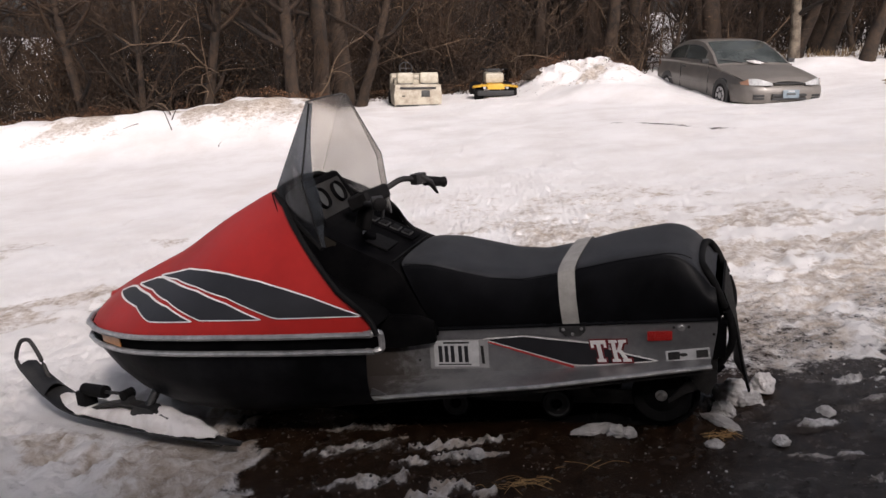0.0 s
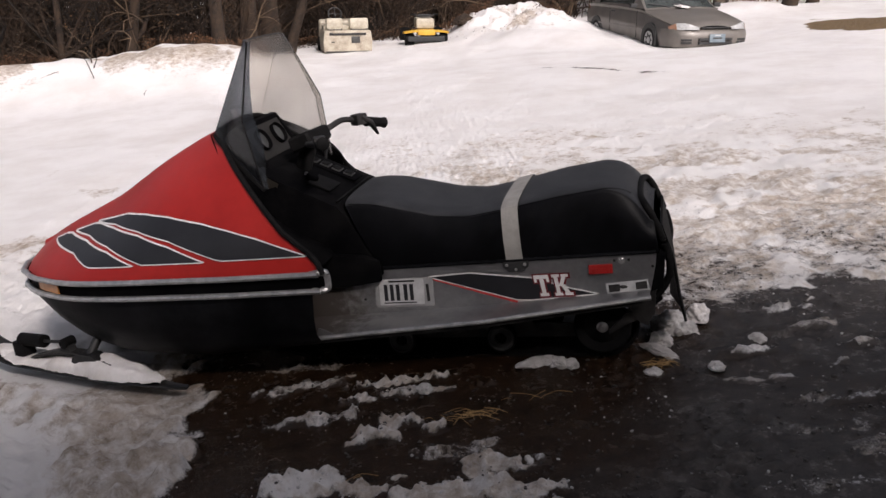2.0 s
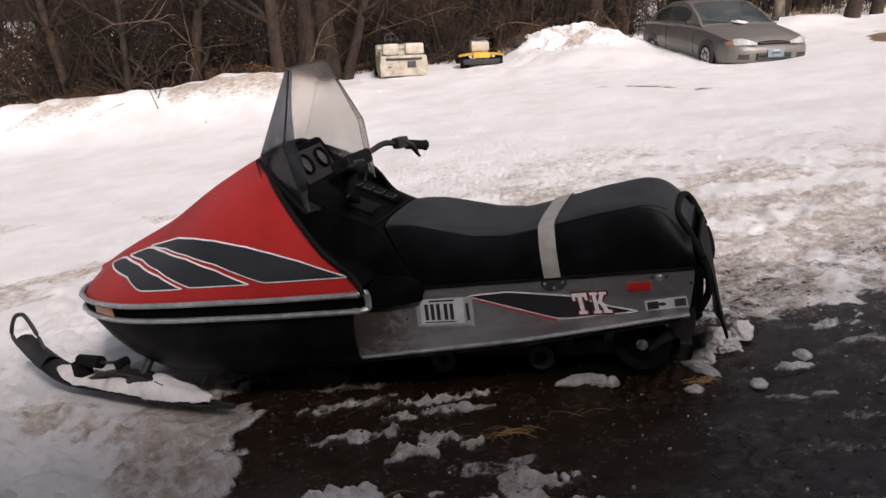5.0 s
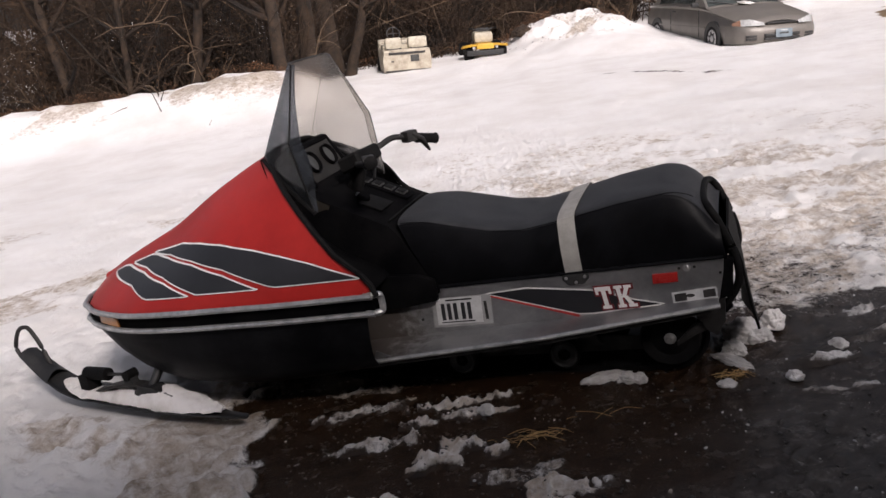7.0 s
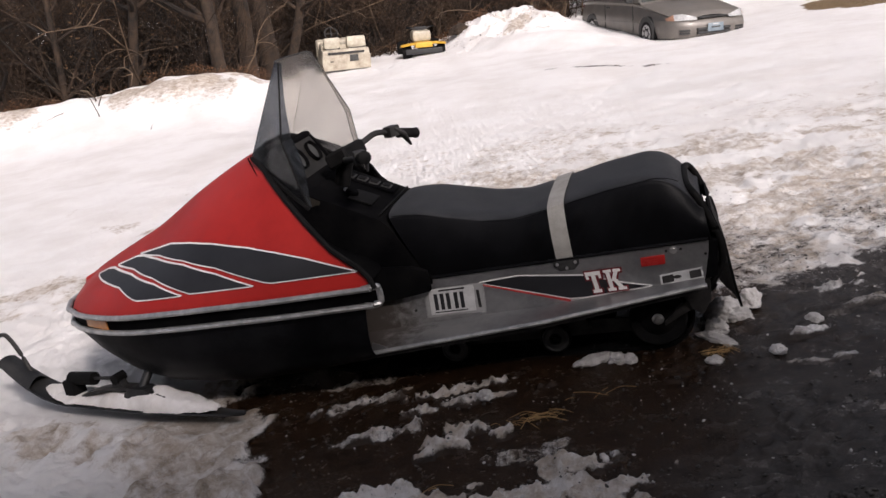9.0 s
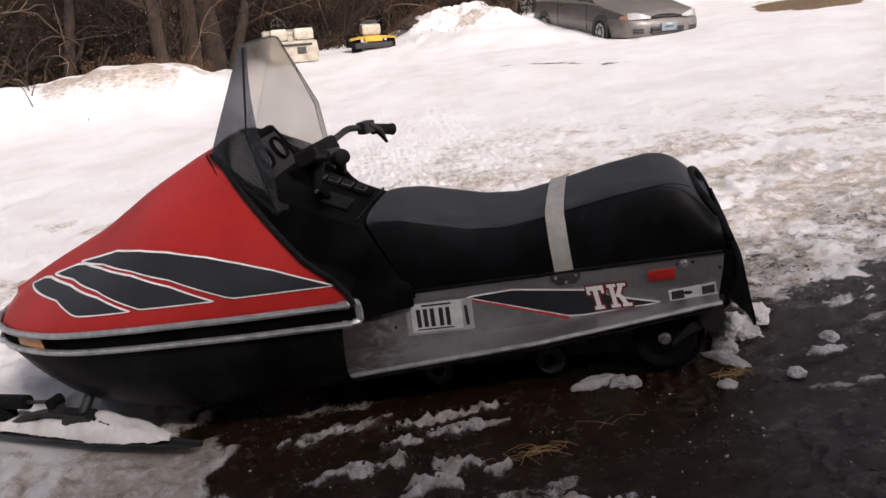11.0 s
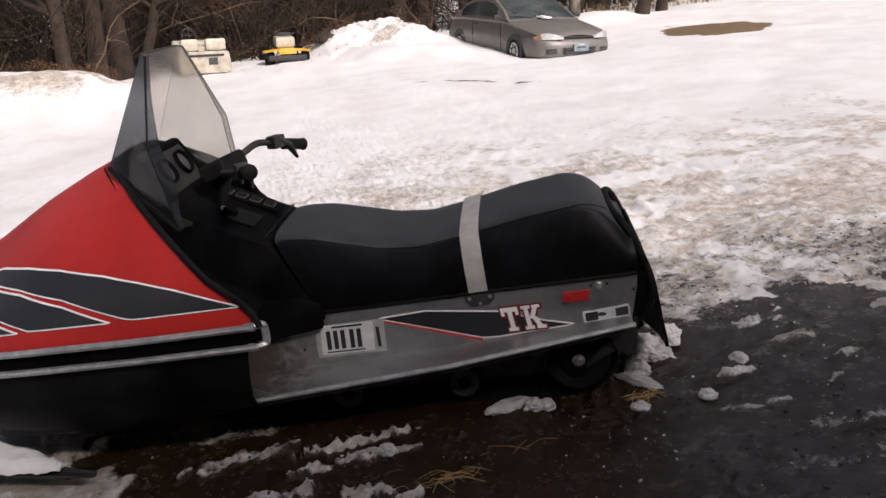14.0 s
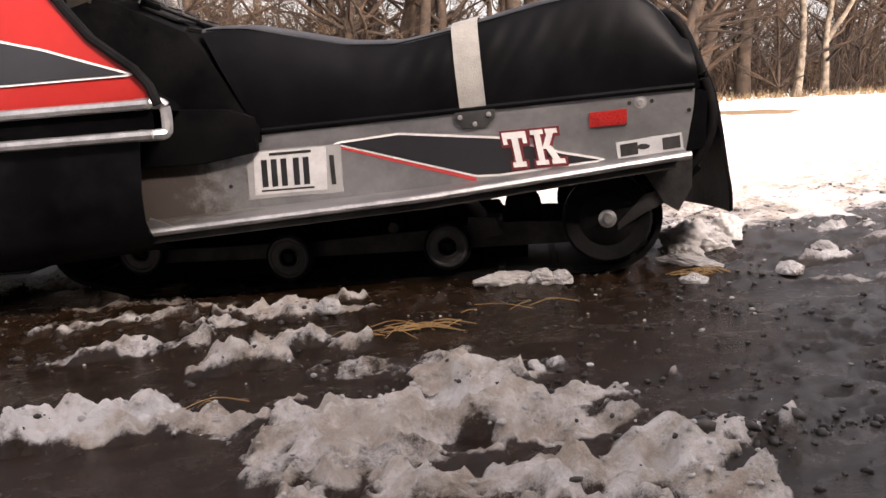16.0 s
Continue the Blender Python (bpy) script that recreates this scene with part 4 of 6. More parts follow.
for a, b in ((BAR[0], BAR[5]), (BAR[-1], BAR[-6])):
    a, b = Vector(a), Vector(b)
    d = (a - b).normalized()
    part("grip", pipe([b, b.lerp(a, 0.06), b.lerp(a, 0.1), b.lerp(a, 0.95), a, a + d * 0.004], [0.017, 0.021, 0.0195, 0.0195, 0.0225, 0.016], 14), RUBBER, bar, "black rubber grip")
    base = b - d * 0.03
    part("lever_clamp", box((0.056, 0.042, 0.044), tuple(base + Vector((0, 0, 0.006))), 0.009, (0, 0, math.degrees(math.atan2(d.y, d.x)))), STEEL, bar)
    part("lever", pipe([base + Vector((-0.006, 0, 0.016)), base + d * 0.04 + Vector((-0.016, 0, -0.006)), base + d * 0.088 + Vector((-0.006, 0, -0.048))], [0.02, 0.017, 0.006] if d.y < 0 else [0.009, 0.007, 0.004], 10, flat=0.7), STEEL, bar, "worn metal control lever")

# seat
SU, SW = [-0.985, -0.955, -0.925, -0.885, -0.83, -0.67, -0.48, -0.34, -0.22, -0.02, 0.06, 0.11], [0.47, 0.53, 0.573, 0.602, 0.613, 0.593, 0.557, 0.537, 0.546, 0.598, 0.604, 0.600]


def seat_top(u):
    return eased(u, SU, SW, 0.016)


def seat_low(u):
    return 0.356 - 0.0245 * u


def seat_section(u, a):
    """a from one lower edge (0) over the top to the other (1)."""
    q = 2 * a - 1
    side, r = (1 if q >= 0 else -1), abs(q)
    top, low = seat_top(u), seat_low(u)
    if r > 0.42:
        s = (1 - r) / 0.58
        y = 0.243 + 0.010 * math.sin(math.pi * s) - 0.030 * s ** 2
        z = low + (top - 0.012 - low) * s
    else:
        s = r / 0.42
        y = 0.213 * s
        z = top - 0.012 * s ** 5 + 0.004 * (1 - s * s)
    return side * y, z


def wrinkle(u, y, z):
    k = math.exp(-((u + 0.6) / 0.16) ** 2) + 0.6 * math.exp(-((u + 0.42) / 0.1) ** 2)
    return 0.006 * k * math.sin(70 * (u + 0.6 * z)) + 0.003 * (noise.noise(Vector((u * 9, y * 9, z * 9))))


def seat_point(i, j):
    u0 = -0.985 + 1.085 * i
    y, z = seat_section(min(max(u0, -0.975), 0.1), j)
    h = (z - 0.36) / 0.25
    u = (-0.985 + 0.035 * max(h, 0)) * (1 - i) + (-0.03 + 0.128 * h) * i
    y += math.copysign(wrinkle(u, y, z), y) * min(max((abs(y) - 0.2145) / 0.018, 0), 1)
    return (u, y, z)


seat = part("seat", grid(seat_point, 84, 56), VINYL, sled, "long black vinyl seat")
bm = bmesh.new()
bm.from_mesh(seat.data)
bmesh.ops.holes_fill(bm, edges=[e for e in bm.edges if e.is_boundary], sides=0)
bmesh.ops.recalc_face_normals(bm, faces=bm.faces)
if bm.calc_volume(signed=True) < 0:
    bmesh.ops.reverse_faces(bm, faces=bm.faces)
bm.normal_update()
# upward faces take the paler vinyl, with skylight put into its colour
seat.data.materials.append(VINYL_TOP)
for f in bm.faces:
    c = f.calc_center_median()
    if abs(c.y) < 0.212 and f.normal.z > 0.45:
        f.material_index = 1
bm.to_mesh(seat.data)
bm.free()
seat.data.polygons.foreach_set("use_smooth", [True] * len(seat.data.polygons))
seat.data.set_sharp_from_angle(angle=radians(50))
part("seat_piping", pipe([(u, 0.2135, seat_top(u) - 0.0125) for u in np.linspace(-0.9, 0.075, 60)], 0.0016, 6), VINYL, seat, "seam piping")
for side in (1, -1):
    part("seat_welt", pipe([(u, side * 0.2475, seat_low(u) + 0.006) for u in np.linspace(-0.97, -0.035, 30)], 0.006, 6), VINYL, seat)


def strap_point(i, j):
    u = -0.476 - 0.057 * i + 0.008 * min(1.0, (1 - abs(2 * j - 1)) * 1.9)
    y, z = seat_section(u, j)
    n = 0.0075
    return (u, y + math.copysign(n, y) * min(1, abs(y) / 0.2), z + (n if abs(y) < 0.235 else n * 0.3))


part("seat_strap", grid(strap_point, 4, 56, 0.003), STRAP, seat, "pale grey strap across the seat")
for side in (1, -1):
    lo, hi = sorted((side * 0.246, side * 0.2505))
    bracket = part("strap_bracket", prism([(-0.462, 0.376), (-0.55, 0.378), (-0.55, 0.352), (-0.532, 0.334), (-0.48, 0.332), (-0.462, 0.35)], lo, hi, "y", 0.001), WHEEL_GREY, seat, "dull riveted strap bracket")
    for u, w in ((-0.475, 0.357), (-0.537, 0.359), (-0.506, 0.341)):
        part("rivet", drum(0.0055, 0.004, (u, side * 0.252, w), (90, 0, 0), 12, 0.001), BRIGHT, bracket)

# tunnel side panels, running boards
EDGE_U, EDGE_Y, EDGE_Z = [-0.945, -0.41, 0.175, 0.26], [0.30, 0.375, 0.43, 0.436], [0.245, 0.203, 0.176, 0.172]


def board_edge(u):
    return float(np.interp(u, EDGE_U, EDGE_Y)), float(np.interp(u, EDGE_U, EDGE_Z))


for side in (1, -1):
    lo, hi = sorted((side * 0.239, side * 0.243))
    panel = part("side_panel", prism([(0.36, 0.35), (-0.02, 0.356), (-0.972, 0.379), (-0.968, 0.34), (-0.948, 0.248), (-0.41, 0.208), (0.175, 0.18), (0.36, 0.175)], lo, hi, "y"), PANEL_ALU, sled, "dull aluminium tunnel side with brown splashes in front")
    board = part("running_board", grid(lambda i, j: (-0.945 + 1.30 * i, side * (0.243 + (board_edge(-0.945 + 1.30 * i)[0] - 0.243) * j), board_edge(-0.945 + 1.30 * i)[1] + 0.006 * (1 - j) + 0.003), 30, 4, 0.004), PANEL_ALU, sled, "aluminium running board")
    part("board_edge", pipe([(u, side * board_edge(u)[0], board_edge(u)[1]) for u in np.linspace(-0.95, 0.25, 40)], 0.0085, 8), BRIGHT, board, "rolled bright board edge")
    part("board_lip", grid(lambda i, j: (-0.92 + 1.09 * i, side * (board_edge(-0.92 + 1.09 * i)[0] - 0.01), board_edge(-0.92 + 1.09 * i)[1] - 0.004 - 0.02 * j), 30, 1, 0.003), STEEL, board)
    flat = lambda x, z: 0.243
    low, high = [(-0.205, 0.32), (-0.50, 0.2305), (-0.55, 0.229), (-0.765, 0.244)], [(-0.205, 0.322), (-0.337, 0.331), (-0.555, 0.306), (-0.69, 0.263), (-0.765, 0.2455)]
    part("stripe_outline", ladder(low, high, flat, 0.0012, 0.0042, 60, 4, side), DECAL_WHITE, panel, "white stripe outline")
    part("stripe", ladder(low, high, flat, 0.0024, -0.0006, 60, 4, side), DECAL_BLACK, panel, "black stripe")
    part("stripe_accent", ladder([(-0.20, 0.312), (-0.50, 0.2165)], [(-0.20, 0.318), (-0.50, 0.2265)], flat, 0.0012, 0.0, 30, 2, side), DECAL_RED, panel, "thin red stripe")

    def mark(name, pts, lift, material, label=""):
        a, b = sorted((side * (0.243 + lift), side * (0.243 + lift + 0.0008)))
        return part(name, prism(pts, a, b, "y"), material, panel, label)

    def slab(x0, z0, x1, z1):
        """Slanted bar of a letter; x is counted to the rear, z up, from the lettering's foot."""
        def at(x, z):
            return (-0.571 - x + 0.012 * z / 0.078, 0.241 + z + 0.02 * x)
        return [at(x0, z0), at(x1, z0), at(x1, z1), at(x0, z1)]

    def stroke(x0, z0, x1, z1, wide):
        def at(x, z):
            return (-0.571 - x + 0.012 * z / 0.078, 0.241 + z + 0.02 * x)
        return [at(x0, z0), at(x0 + wide, z0), at(x1 + wide, z1), at(x1, z1)]

    LETTERS = [slab(0.001, 0.062, 0.052, 0.076), slab(0.001, 0.05, 0.010, 0.063), slab(0.043, 0.05, 0.052, 0.063), slab(0.0195, 0.0, 0.0335, 0.066), slab(0.012, 0.0, 0.041, 0.011),
               slab(0.069, 0.0, 0.082, 0.076), slab(0.062, 0.0, 0.089, 0.010), slab(0.062, 0.066, 0.089, 0.076), stroke(0.080, 0.034, 0.1, 0.074, 0.014), stroke(0.103, 0.002, 0.086, 0.040, 0.015),
               slab(0.094, 0.066, 0.119, 0.076), slab(0.096, 0.0, 0.124, 0.010)]
    rims = []
    for k, pts in enumerate(LETTERS):
        cx, cz = sum(p[0] for p in pts) / 4, sum(p[1] for p in pts) / 4
        grown = [(p[0] + math.copysign(0.0052, p[0] - cx) - 0.0008, p[1] + math.copysign(0.0052, p[1] - cz) - 0.0012) for p in pts]
        rims.append(prism(grown, *sorted((side * (0.2462 + 0.00008 * k), side * (0.247 + 0.00008 * k))), "y"))
    backing = part("letter_backing", join(*rims), DARK_RED, panel, "dark red rim round the letters")
    for k, pts in enumerate(LETTERS):
        a, b = sorted((side * (0.2482 + 0.00012 * k), side * (0.249 + 0.00012 * k)))
        part("letter_stroke", prism(pts, a, b, "y"), DECAL_WHITE, backing, "white block letter")
    film = mark("decal_film", [(0.006, 0.318), (-0.208, 0.321), (-0.204, 0.215), (0.012, 0.212)], 0.0006, CLEAR_FILM, "dull clear film")
    number = mark("number_decal", [(-0.010, 0.316), (-0.174, 0.318), (-0.168, 0.223), (-0.004, 0.221)], 0.0016, PLATE, "white registration decal with dark bars")
    for k in range(5):
        x = -0.025 - 0.0222 * k - (0.006 if k > 2 else 0)
        part("bar", prism([(x, 0.2985), (x - 0.0135, 0.2985), (x - 0.0115, 0.238), (x + 0.002, 0.2375)], *sorted((side * 0.2456, side * 0.2462)), "y"), DECAL_BLACK, number)
    part("bar", prism([(-0.045, 0.3125), (-0.140, 0.3135), (-0.140, 0.3075), (-0.045, 0.3065)], *sorted((side * 0.2456, side * 0.2462)), "y"), STEEL, number)
    part("bar", prism([(-0.02, 0.2315), (-0.14, 0.2325), (-0.14, 0.2285), (-0.02, 0.2275)], *sorted((side * 0.2456, side * 0.2462)), "y"), STEEL, number)
    part("bar", prism([(-0.180, 0.298), (-0.19, 0.298), (-0.19, 0.233), (-0.180, 0.233)], *sorted((side * 0.2456, side * 0.2462)), "y"), STEEL, number)
    part("side_reflector", prism([(-0.75, 0.346), (-0.829, 0.348), (-0.828, 0.316), (-0.749, 0.314)], *sorted((side * 0.243, side * 0.249)), "y", 0.0015), RED_LENS, panel, "red side reflector")
    sticker = mark("sticker", [(-0.803, 0.278), (-0.941, 0.29), (-0.944, 0.254), (-0.806, 0.240)], 0.0006, PLATE, "small white sticker")
    for x in (-0.811, -0.9):
        k = (x + 0.803) * -0.087
        part("bar", prism([(x, 0.272 + k), (x - 0.037, 0.2755 + k), (x - 0.038, 0.2495 + k), (x - 0.001, 0.2465 + k)], *sorted((side * 0.2446, side * 0.2452)), "y"), STEEL, sticker)
    part("bar", prism([(-0.86 - 0.014 * math.cos(a), 0.2655 + 0.006 * math.sin(a)) for a in np.linspace(0, 2 * math.pi, 16, endpoint=False)], *sorted((side * 0.2446, side * 0.2452)), "y"), STEEL, sticker)
    part("bolt", lathe([(0, 0.004), (0.006, 0.004), (0.008, 0.002), (0.013, 0.0015), (0.013, 0), (0, 0)], (-0.858, side * 0.243, 0.359), (-90 * side, 0, 0), 18), BRIGHT, panel, "bright bolt with washer")
    for u, w in ((-0.835, 0.359), (-0.882, 0.360), (-0.958, 0.335), (0.05, 0.245)):
        part("bolt", drum(0.0045, 0.003, (u, side * 0.2445, w), (90, 0, 0), 10), STEEL, panel)
    part("panel_cap", prism([(-0.945, 0.245), (-0.99, 0.255), (-1.0, 0.37), (-0.972, 0.38)], *sorted((side * 0.19, side * 0.241)), "y", 0.004), BLACK_PLASTIC, panel)
for side in (1, -1):
    part("toe_bracket", prism([(0.185, 0.178), (0.115, 0.178), (0.15, 0.196), (0.175, 0.206)], *sorted((side * 0.405, side * 0.411)), "y", 0.0015), ALU, sled, "small bent bracket at the toe of the board")
part("tunnel_top", box((1.1, 0.476, 0.006), (-0.42, 0, 0.352), 0, (0, 1.4, 0)), ALU, sled)

# rear: grab bar and snow flap
LEG = [(-0.955, 0.2, 0.20), (-0.992, 0.2, 0.25), (-1.012, 0.2, 0.30), (-1.008, 0.2, 0.36), (-0.985, 0.2, 0.435), (-0.962, 0.198, 0.495), (-0.942, 0.185, 0.528), (-0.928, 0.14, 0.541), (-0.922, 0.06, 0.545)]
grab = part("grab_bar", pipe(smooth_path(LEG + [(x, -y, z) for x, y, z in LEG[::-1]], 6), 0.0125, 12), RUBBER, sled, "black grab bar behind the seat")
for y in (0.2, -0.2):
    part("bar_foot", box((0.05, 0.022, 0.04), (-0.955, y, 0.205), 0.006, (0, 40, 0)), BLACK_PLASTIC, grab)


def flap_point(i, j):
    z = 0.46 - 0.365 * i
    u = eased(z, [0.095, 0.2, 0.3, 0.36, 0.46], [-1.064, -1.046, -1.034, -1.026, -0.992], 0.02)
    wide = 0.19 + 0.016 * math.sin(math.pi * i) - 0.035 * max(0, i - 0.85) / 0.15
    return (u + (0.007 * math.cos(5.1 * j) + 0.045 * (1 - j)) * i, wide * (2 * j - 1), z + 0.006 * (2 * j - 1) * i)


part("snow_flap", grid(flap_point, 16, 10, 0.008), RUBBER, sled, "black rubber snow flap")

# track, wheels, rails
REAR = (-0.779, 0.112)


def track_loop(n=120):
    """The belt's line in side view."""
    pts = []
    for a in np.linspace(90, 270, 26):
        pts.append((REAR[0] + 0.112 * math.cos(radians(a)), REAR[1] + 0.112 * math.sin(radians(a))))
    pts += [(x, 0.0) for x in np.linspace(-0.7, 0.32, 26)]
    for a in np.linspace(-80, 75, 20):
        pts.append((0.42 + 0.1 * math.cos(radians(a)), 0.115 + 0.1 * math.sin(radians(a)) + 0.02))
    pts += [(x, 0.235 - 0.012 * math.sin((x + 0.8) * 5)) for x in np.linspace(0.35, -0.72, 26)]
    return pts


loop = track_loop()
bm = bmesh.new()
rings = []
for i, (u, w) in enumerate(loop):
    a, b = loop[i - 1], loop[(i + 1) % len(loop)]
    t = Vector((b[0] - a[0], 0, b[1] - a[1])).normalized()
    n_in = Vector((t.z, 0, -t.x)) * 0.012
    rings.append([bm.verts.new((u + k * n_in.x, y, w + k * n_in.z)) for k, y in ((0, -0.185), (0, 0.185), (1, 0.185), (1, -0.185))])
for i in range(len(rings)):
    a, b = rings[i], rings[(i + 1) % len(rings)]
    for k in range(4):
        bm.faces.new((a[k], a[(k + 1) % 4], b[(k + 1) % 4], b[k]))
track = part("track", bm, RUBBER, sled, "black rubber drive track")
lug = mesh_of("track_lug", box((0.018, 0.35, 0.02), (0, 0, 0), 0.003, segments=1), RUBBER)
for i in range(0, len(loop), 3):
    (u, w), b = loop[i], loop[(i + 1) % len(loop)]
    ob = new("track_lug", lug)
    ob.parent = track
    ob.matrix_basis = pose(u, 0, w, 0, -math.degrees(math.atan2(b[1] - w, b[0] - u)), 0)
for side in (1, -1):
    for u, w in ((-0.421, 0.072), (-0.054, 0.070), (0.295, 0.105)):
        wheel = part("idler_wheel", lathe([(0.02, 0.014), (0.036, 0.012), (0.04, 0.006), (0.046, 0.012), (0.053, 0.012), (0.055, 0.006), (0.055, -0.012), (0.02, -0.012)], (u, side * 0.2, w), (-90 * side, 0, 0), 28), RUBBER, sled, "grimy idler wheel")
        part("wheel_disc", lathe([(0.020, 0.004), (0.021, 0.0145), (0.024, 0.0155), (0.028, 0.0135), (0.039, 0.0130), (0.042, 0.0165), (0.046, 0.0165), (0.048, 0.010)], (u, side * 0.2005, w), (-90 * side, 0, 0), 28), WHEEL_GREY, wheel, "dull grey wheel rim")
        part("axle_bolt", drum(0.011, 0.02, (u, side * 0.206, w), (90, 0, 0), 14, 0.002), RUBBER, wheel)
    rear_wheel = part("rear_wheel", lathe([(0.012, 0.016), (0.05, 0.012), (0.062, 0.004), (0.078, 0.010), (0.092, 0.014), (0.098, 0.008), (0.098, -0.015), (0.02, -0.015)], (REAR[0], side * 0.205, REAR[1]), (-90 * side, 0, 0), 36), RUBBER, sled, "black rear track wheel")
    part("axle_bolt", lathe([(0, 0.03), (0.009, 0.03), (0.011, 0.024), (0.013, 0.016), (0.02, 0.014), (0, 0.01)], (REAR[0], side * 0.207, REAR[1]), (-90 * side, 0, 0), 16), BRIGHT, rear_wheel, "bright axle bolt")
    part("wheel_arm", prism([(-0.80, 0.10), (-0.86, 0.16), (-0.93, 0.175), (-0.93, 0.15), (-0.86, 0.12), (-0.80, 0.085)], *sorted((side * 0.215, side * 0.225)), "y", 0.002), STEEL, rear_wheel)
    part("slide_rail", prism([(-0.76, 0.055), (-0.76, 0.10), (-0.58, 0.112), (-0.1, 0.095), (0.30, 0.10), (0.38, 0.16), (0.4, 0.15), (0.33, 0.07), (-0.1, 0.06)], *sorted((side * 0.155, side * 0.165)), "y", 0.002), STEEL, sled, "steel suspension rail")
    part("rail_bracket", prism([(-0.46, 0.08), (-0.55, 0.085), (-0.53, 0.125), (-0.47, 0.13)], *sorted((side * 0.172, side * 0.178)), "y", 0.002), STEEL, sled, "steel suspension bracket")
    part("tunnel_bracket", prism([(-0.86, 0.25), (-0.965, 0.26), (-0.96, 0.17), (-0.93, 0.12), (-0.90, 0.14), (-0.86, 0.21)], *sorted((side * 0.215, side * 0.236)), "y", 0.003), STEEL, sled)
part("suspension_frame", prism([(-0.60, 0.02), (-0.60, 0.085), (-0.50, 0.10), (-0.42, 0.20), (0.36, 0.215), (0.40, 0.12), (0.34, 0.02)], -0.13, 0.13, "y", 0.006), BLACK_PLASTIC, sled)
for y in (0.1, -0.1):
    part("carrier_wheel", drum(0.046, 0.024, (-0.592, y, 0.118), (90, 0, 0), 28, 0.004), RUBBER, sled, "small black carrier wheel")
part("rear_axle", drum(0.012, 0.42, (REAR[0], 0, REAR[1]), (90, 0, 0), 12), STEEL, sled)
part("cross_shaft", drum(0.012, 0.40, (-0.3, 0, 0.12), (90, 0, 0), 12), STEEL, sled)


# skis, steered to one side
def ski_line(s):
    """Height of the sole at s metres from the heel."""
    return 0.012 + (0.0 if s < 0.86 else 0.95 * (s - 0.86) ** 2) + (0.25 * max(0, 0.10 - s) ** 1.5)


def make_ski(heel, label):
    ski = part("ski", grid(lambda i, j: (1.27 * i, (0.062 - 0.02 * max(0, i - 0.8) / 0.2) * (0.22 + 0.78 * min(1, i / 0.3)) * (2 * j - 1), ski_line(1.27 * i) + 0.012 * abs(2 * j - 1) ** 4), 60, 10, 0.005), SKI_STEEL, sled, label)
    ski.matrix_basis = pose(*heel, 0, 0, -16.5)
    part("ski_loop", pipe(smooth_path([(1.255, 0.035, 0.165), (1.29, 0.03, 0.215), (1.27, 0.012, 0.28), (1.235, 0.0, 0.295), (1.215, -0.008, 0.28), (1.185, -0.015, 0.215), (1.155, -0.02, 0.12)], 6), 0.009, 8), STEEL, ski, "bent rod ski loop")
    part("ski_tip", grid(lambda i, j: (1.10 + 0.17 * i, (0.055 - 0.012 * i) * (2 * j - 1), ski_line(1.10 + 0.17 * i) + 0.008 + 0.035 * math.sin(math.pi * j) * (1 - 0.6 * i)), 10, 8, 0.004), SKI_STEEL, ski)
    part("leaf_spring", grid(lambda i, j: (0.20 + 0.70 * i, 0.022 * (2 * j - 1), 0.03 + 0.075 * math.sin(math.pi * i)), 24, 2, 0.012), STEEL, ski, "curved leaf spring")
    part("spring_seat", box((0.06, 0.06, 0.10), (0.88, 0, 0.065), 0.008), RUBBER, ski)
    shock = part("shock_absorber", pipe([(0.88, 0, 0.118), (0.74, 0, 0.124)], 0.026, 16), RUBBER, ski, "black shock absorber")
    part("shock_rod", pipe([(0.74, 0, 0.124), (0.60, 0, 0.135)], 0.007, 8), STEEL, shock)
    part("shock_bracket", prism([(0.565, 0.085), (0.64, 0.085), (0.62, 0.135), (0.585, 0.135)], -0.016, 0.016, "y", 0.003), SKI_STEEL, ski)
    part("shock_eye", drum(0.02, 0.05, (0.60, 0, 0.135), (90, 0, 0), 16), RUBBER, shock)
    part("spindle_saddle", prism([(0.40, 0.05), (0.58, 0.05), (0.56, 0.085), (0.53, 0.105), (0.45, 0.105), (0.42, 0.085)], -0.028, 0.028, "y", 0.006), SKI_STEEL, ski)
    part("spindle", pipe([(0.49, 0, 0.09), (0.48, -0.05, 0.15), (0.47, -0.16, 0.24)], 0.017, 12), SKI_STEEL, ski)
    part("wear_bar", pipe([(0.1, 0, 0.006), (0.9, 0, 0.006)], 0.006, 6), STEEL, ski)
    return ski


near_ski = make_ski((0.655, 0.53, 0.012), "black steel ski with a rod loop")
far_ski = make_ski((0.655, -0.25, 0.012), "black steel ski with a rod loop")


# ---- snow lying on the ski, broken lumps of snow, straw ----
def lump(name, size, seed, material, rough=0.35, levels=5, flat_foot=True):
    bm = bmesh.new()
    bmesh.ops.create_icosphere(bm, subdivisions=levels, radius=1.0)
    for v in bm.verts:
        n = v.co.normalized()
        k = 1 + 0.7 * rough * noise.fractal(n * 1.6 + Vector((seed * 3.1, 0, 0)), 0.9, 2.0, 4) + 0.11 * noise.fractal(n * 5 + Vector((seed, 7, 0)), 0.6, 2.1, 5)
        v.co = Vector((n.x * size[0] * k, n.y * size[1] * k, n.z * size[2] * k))
        if flat_foot and v.co.z < -0.3 * size[2]:
            v.co.z = -0.3 * size[2]
    me = mesh_of(name, bm, material)
    me.set_sharp_from_angle(angle=math.pi)
    return me


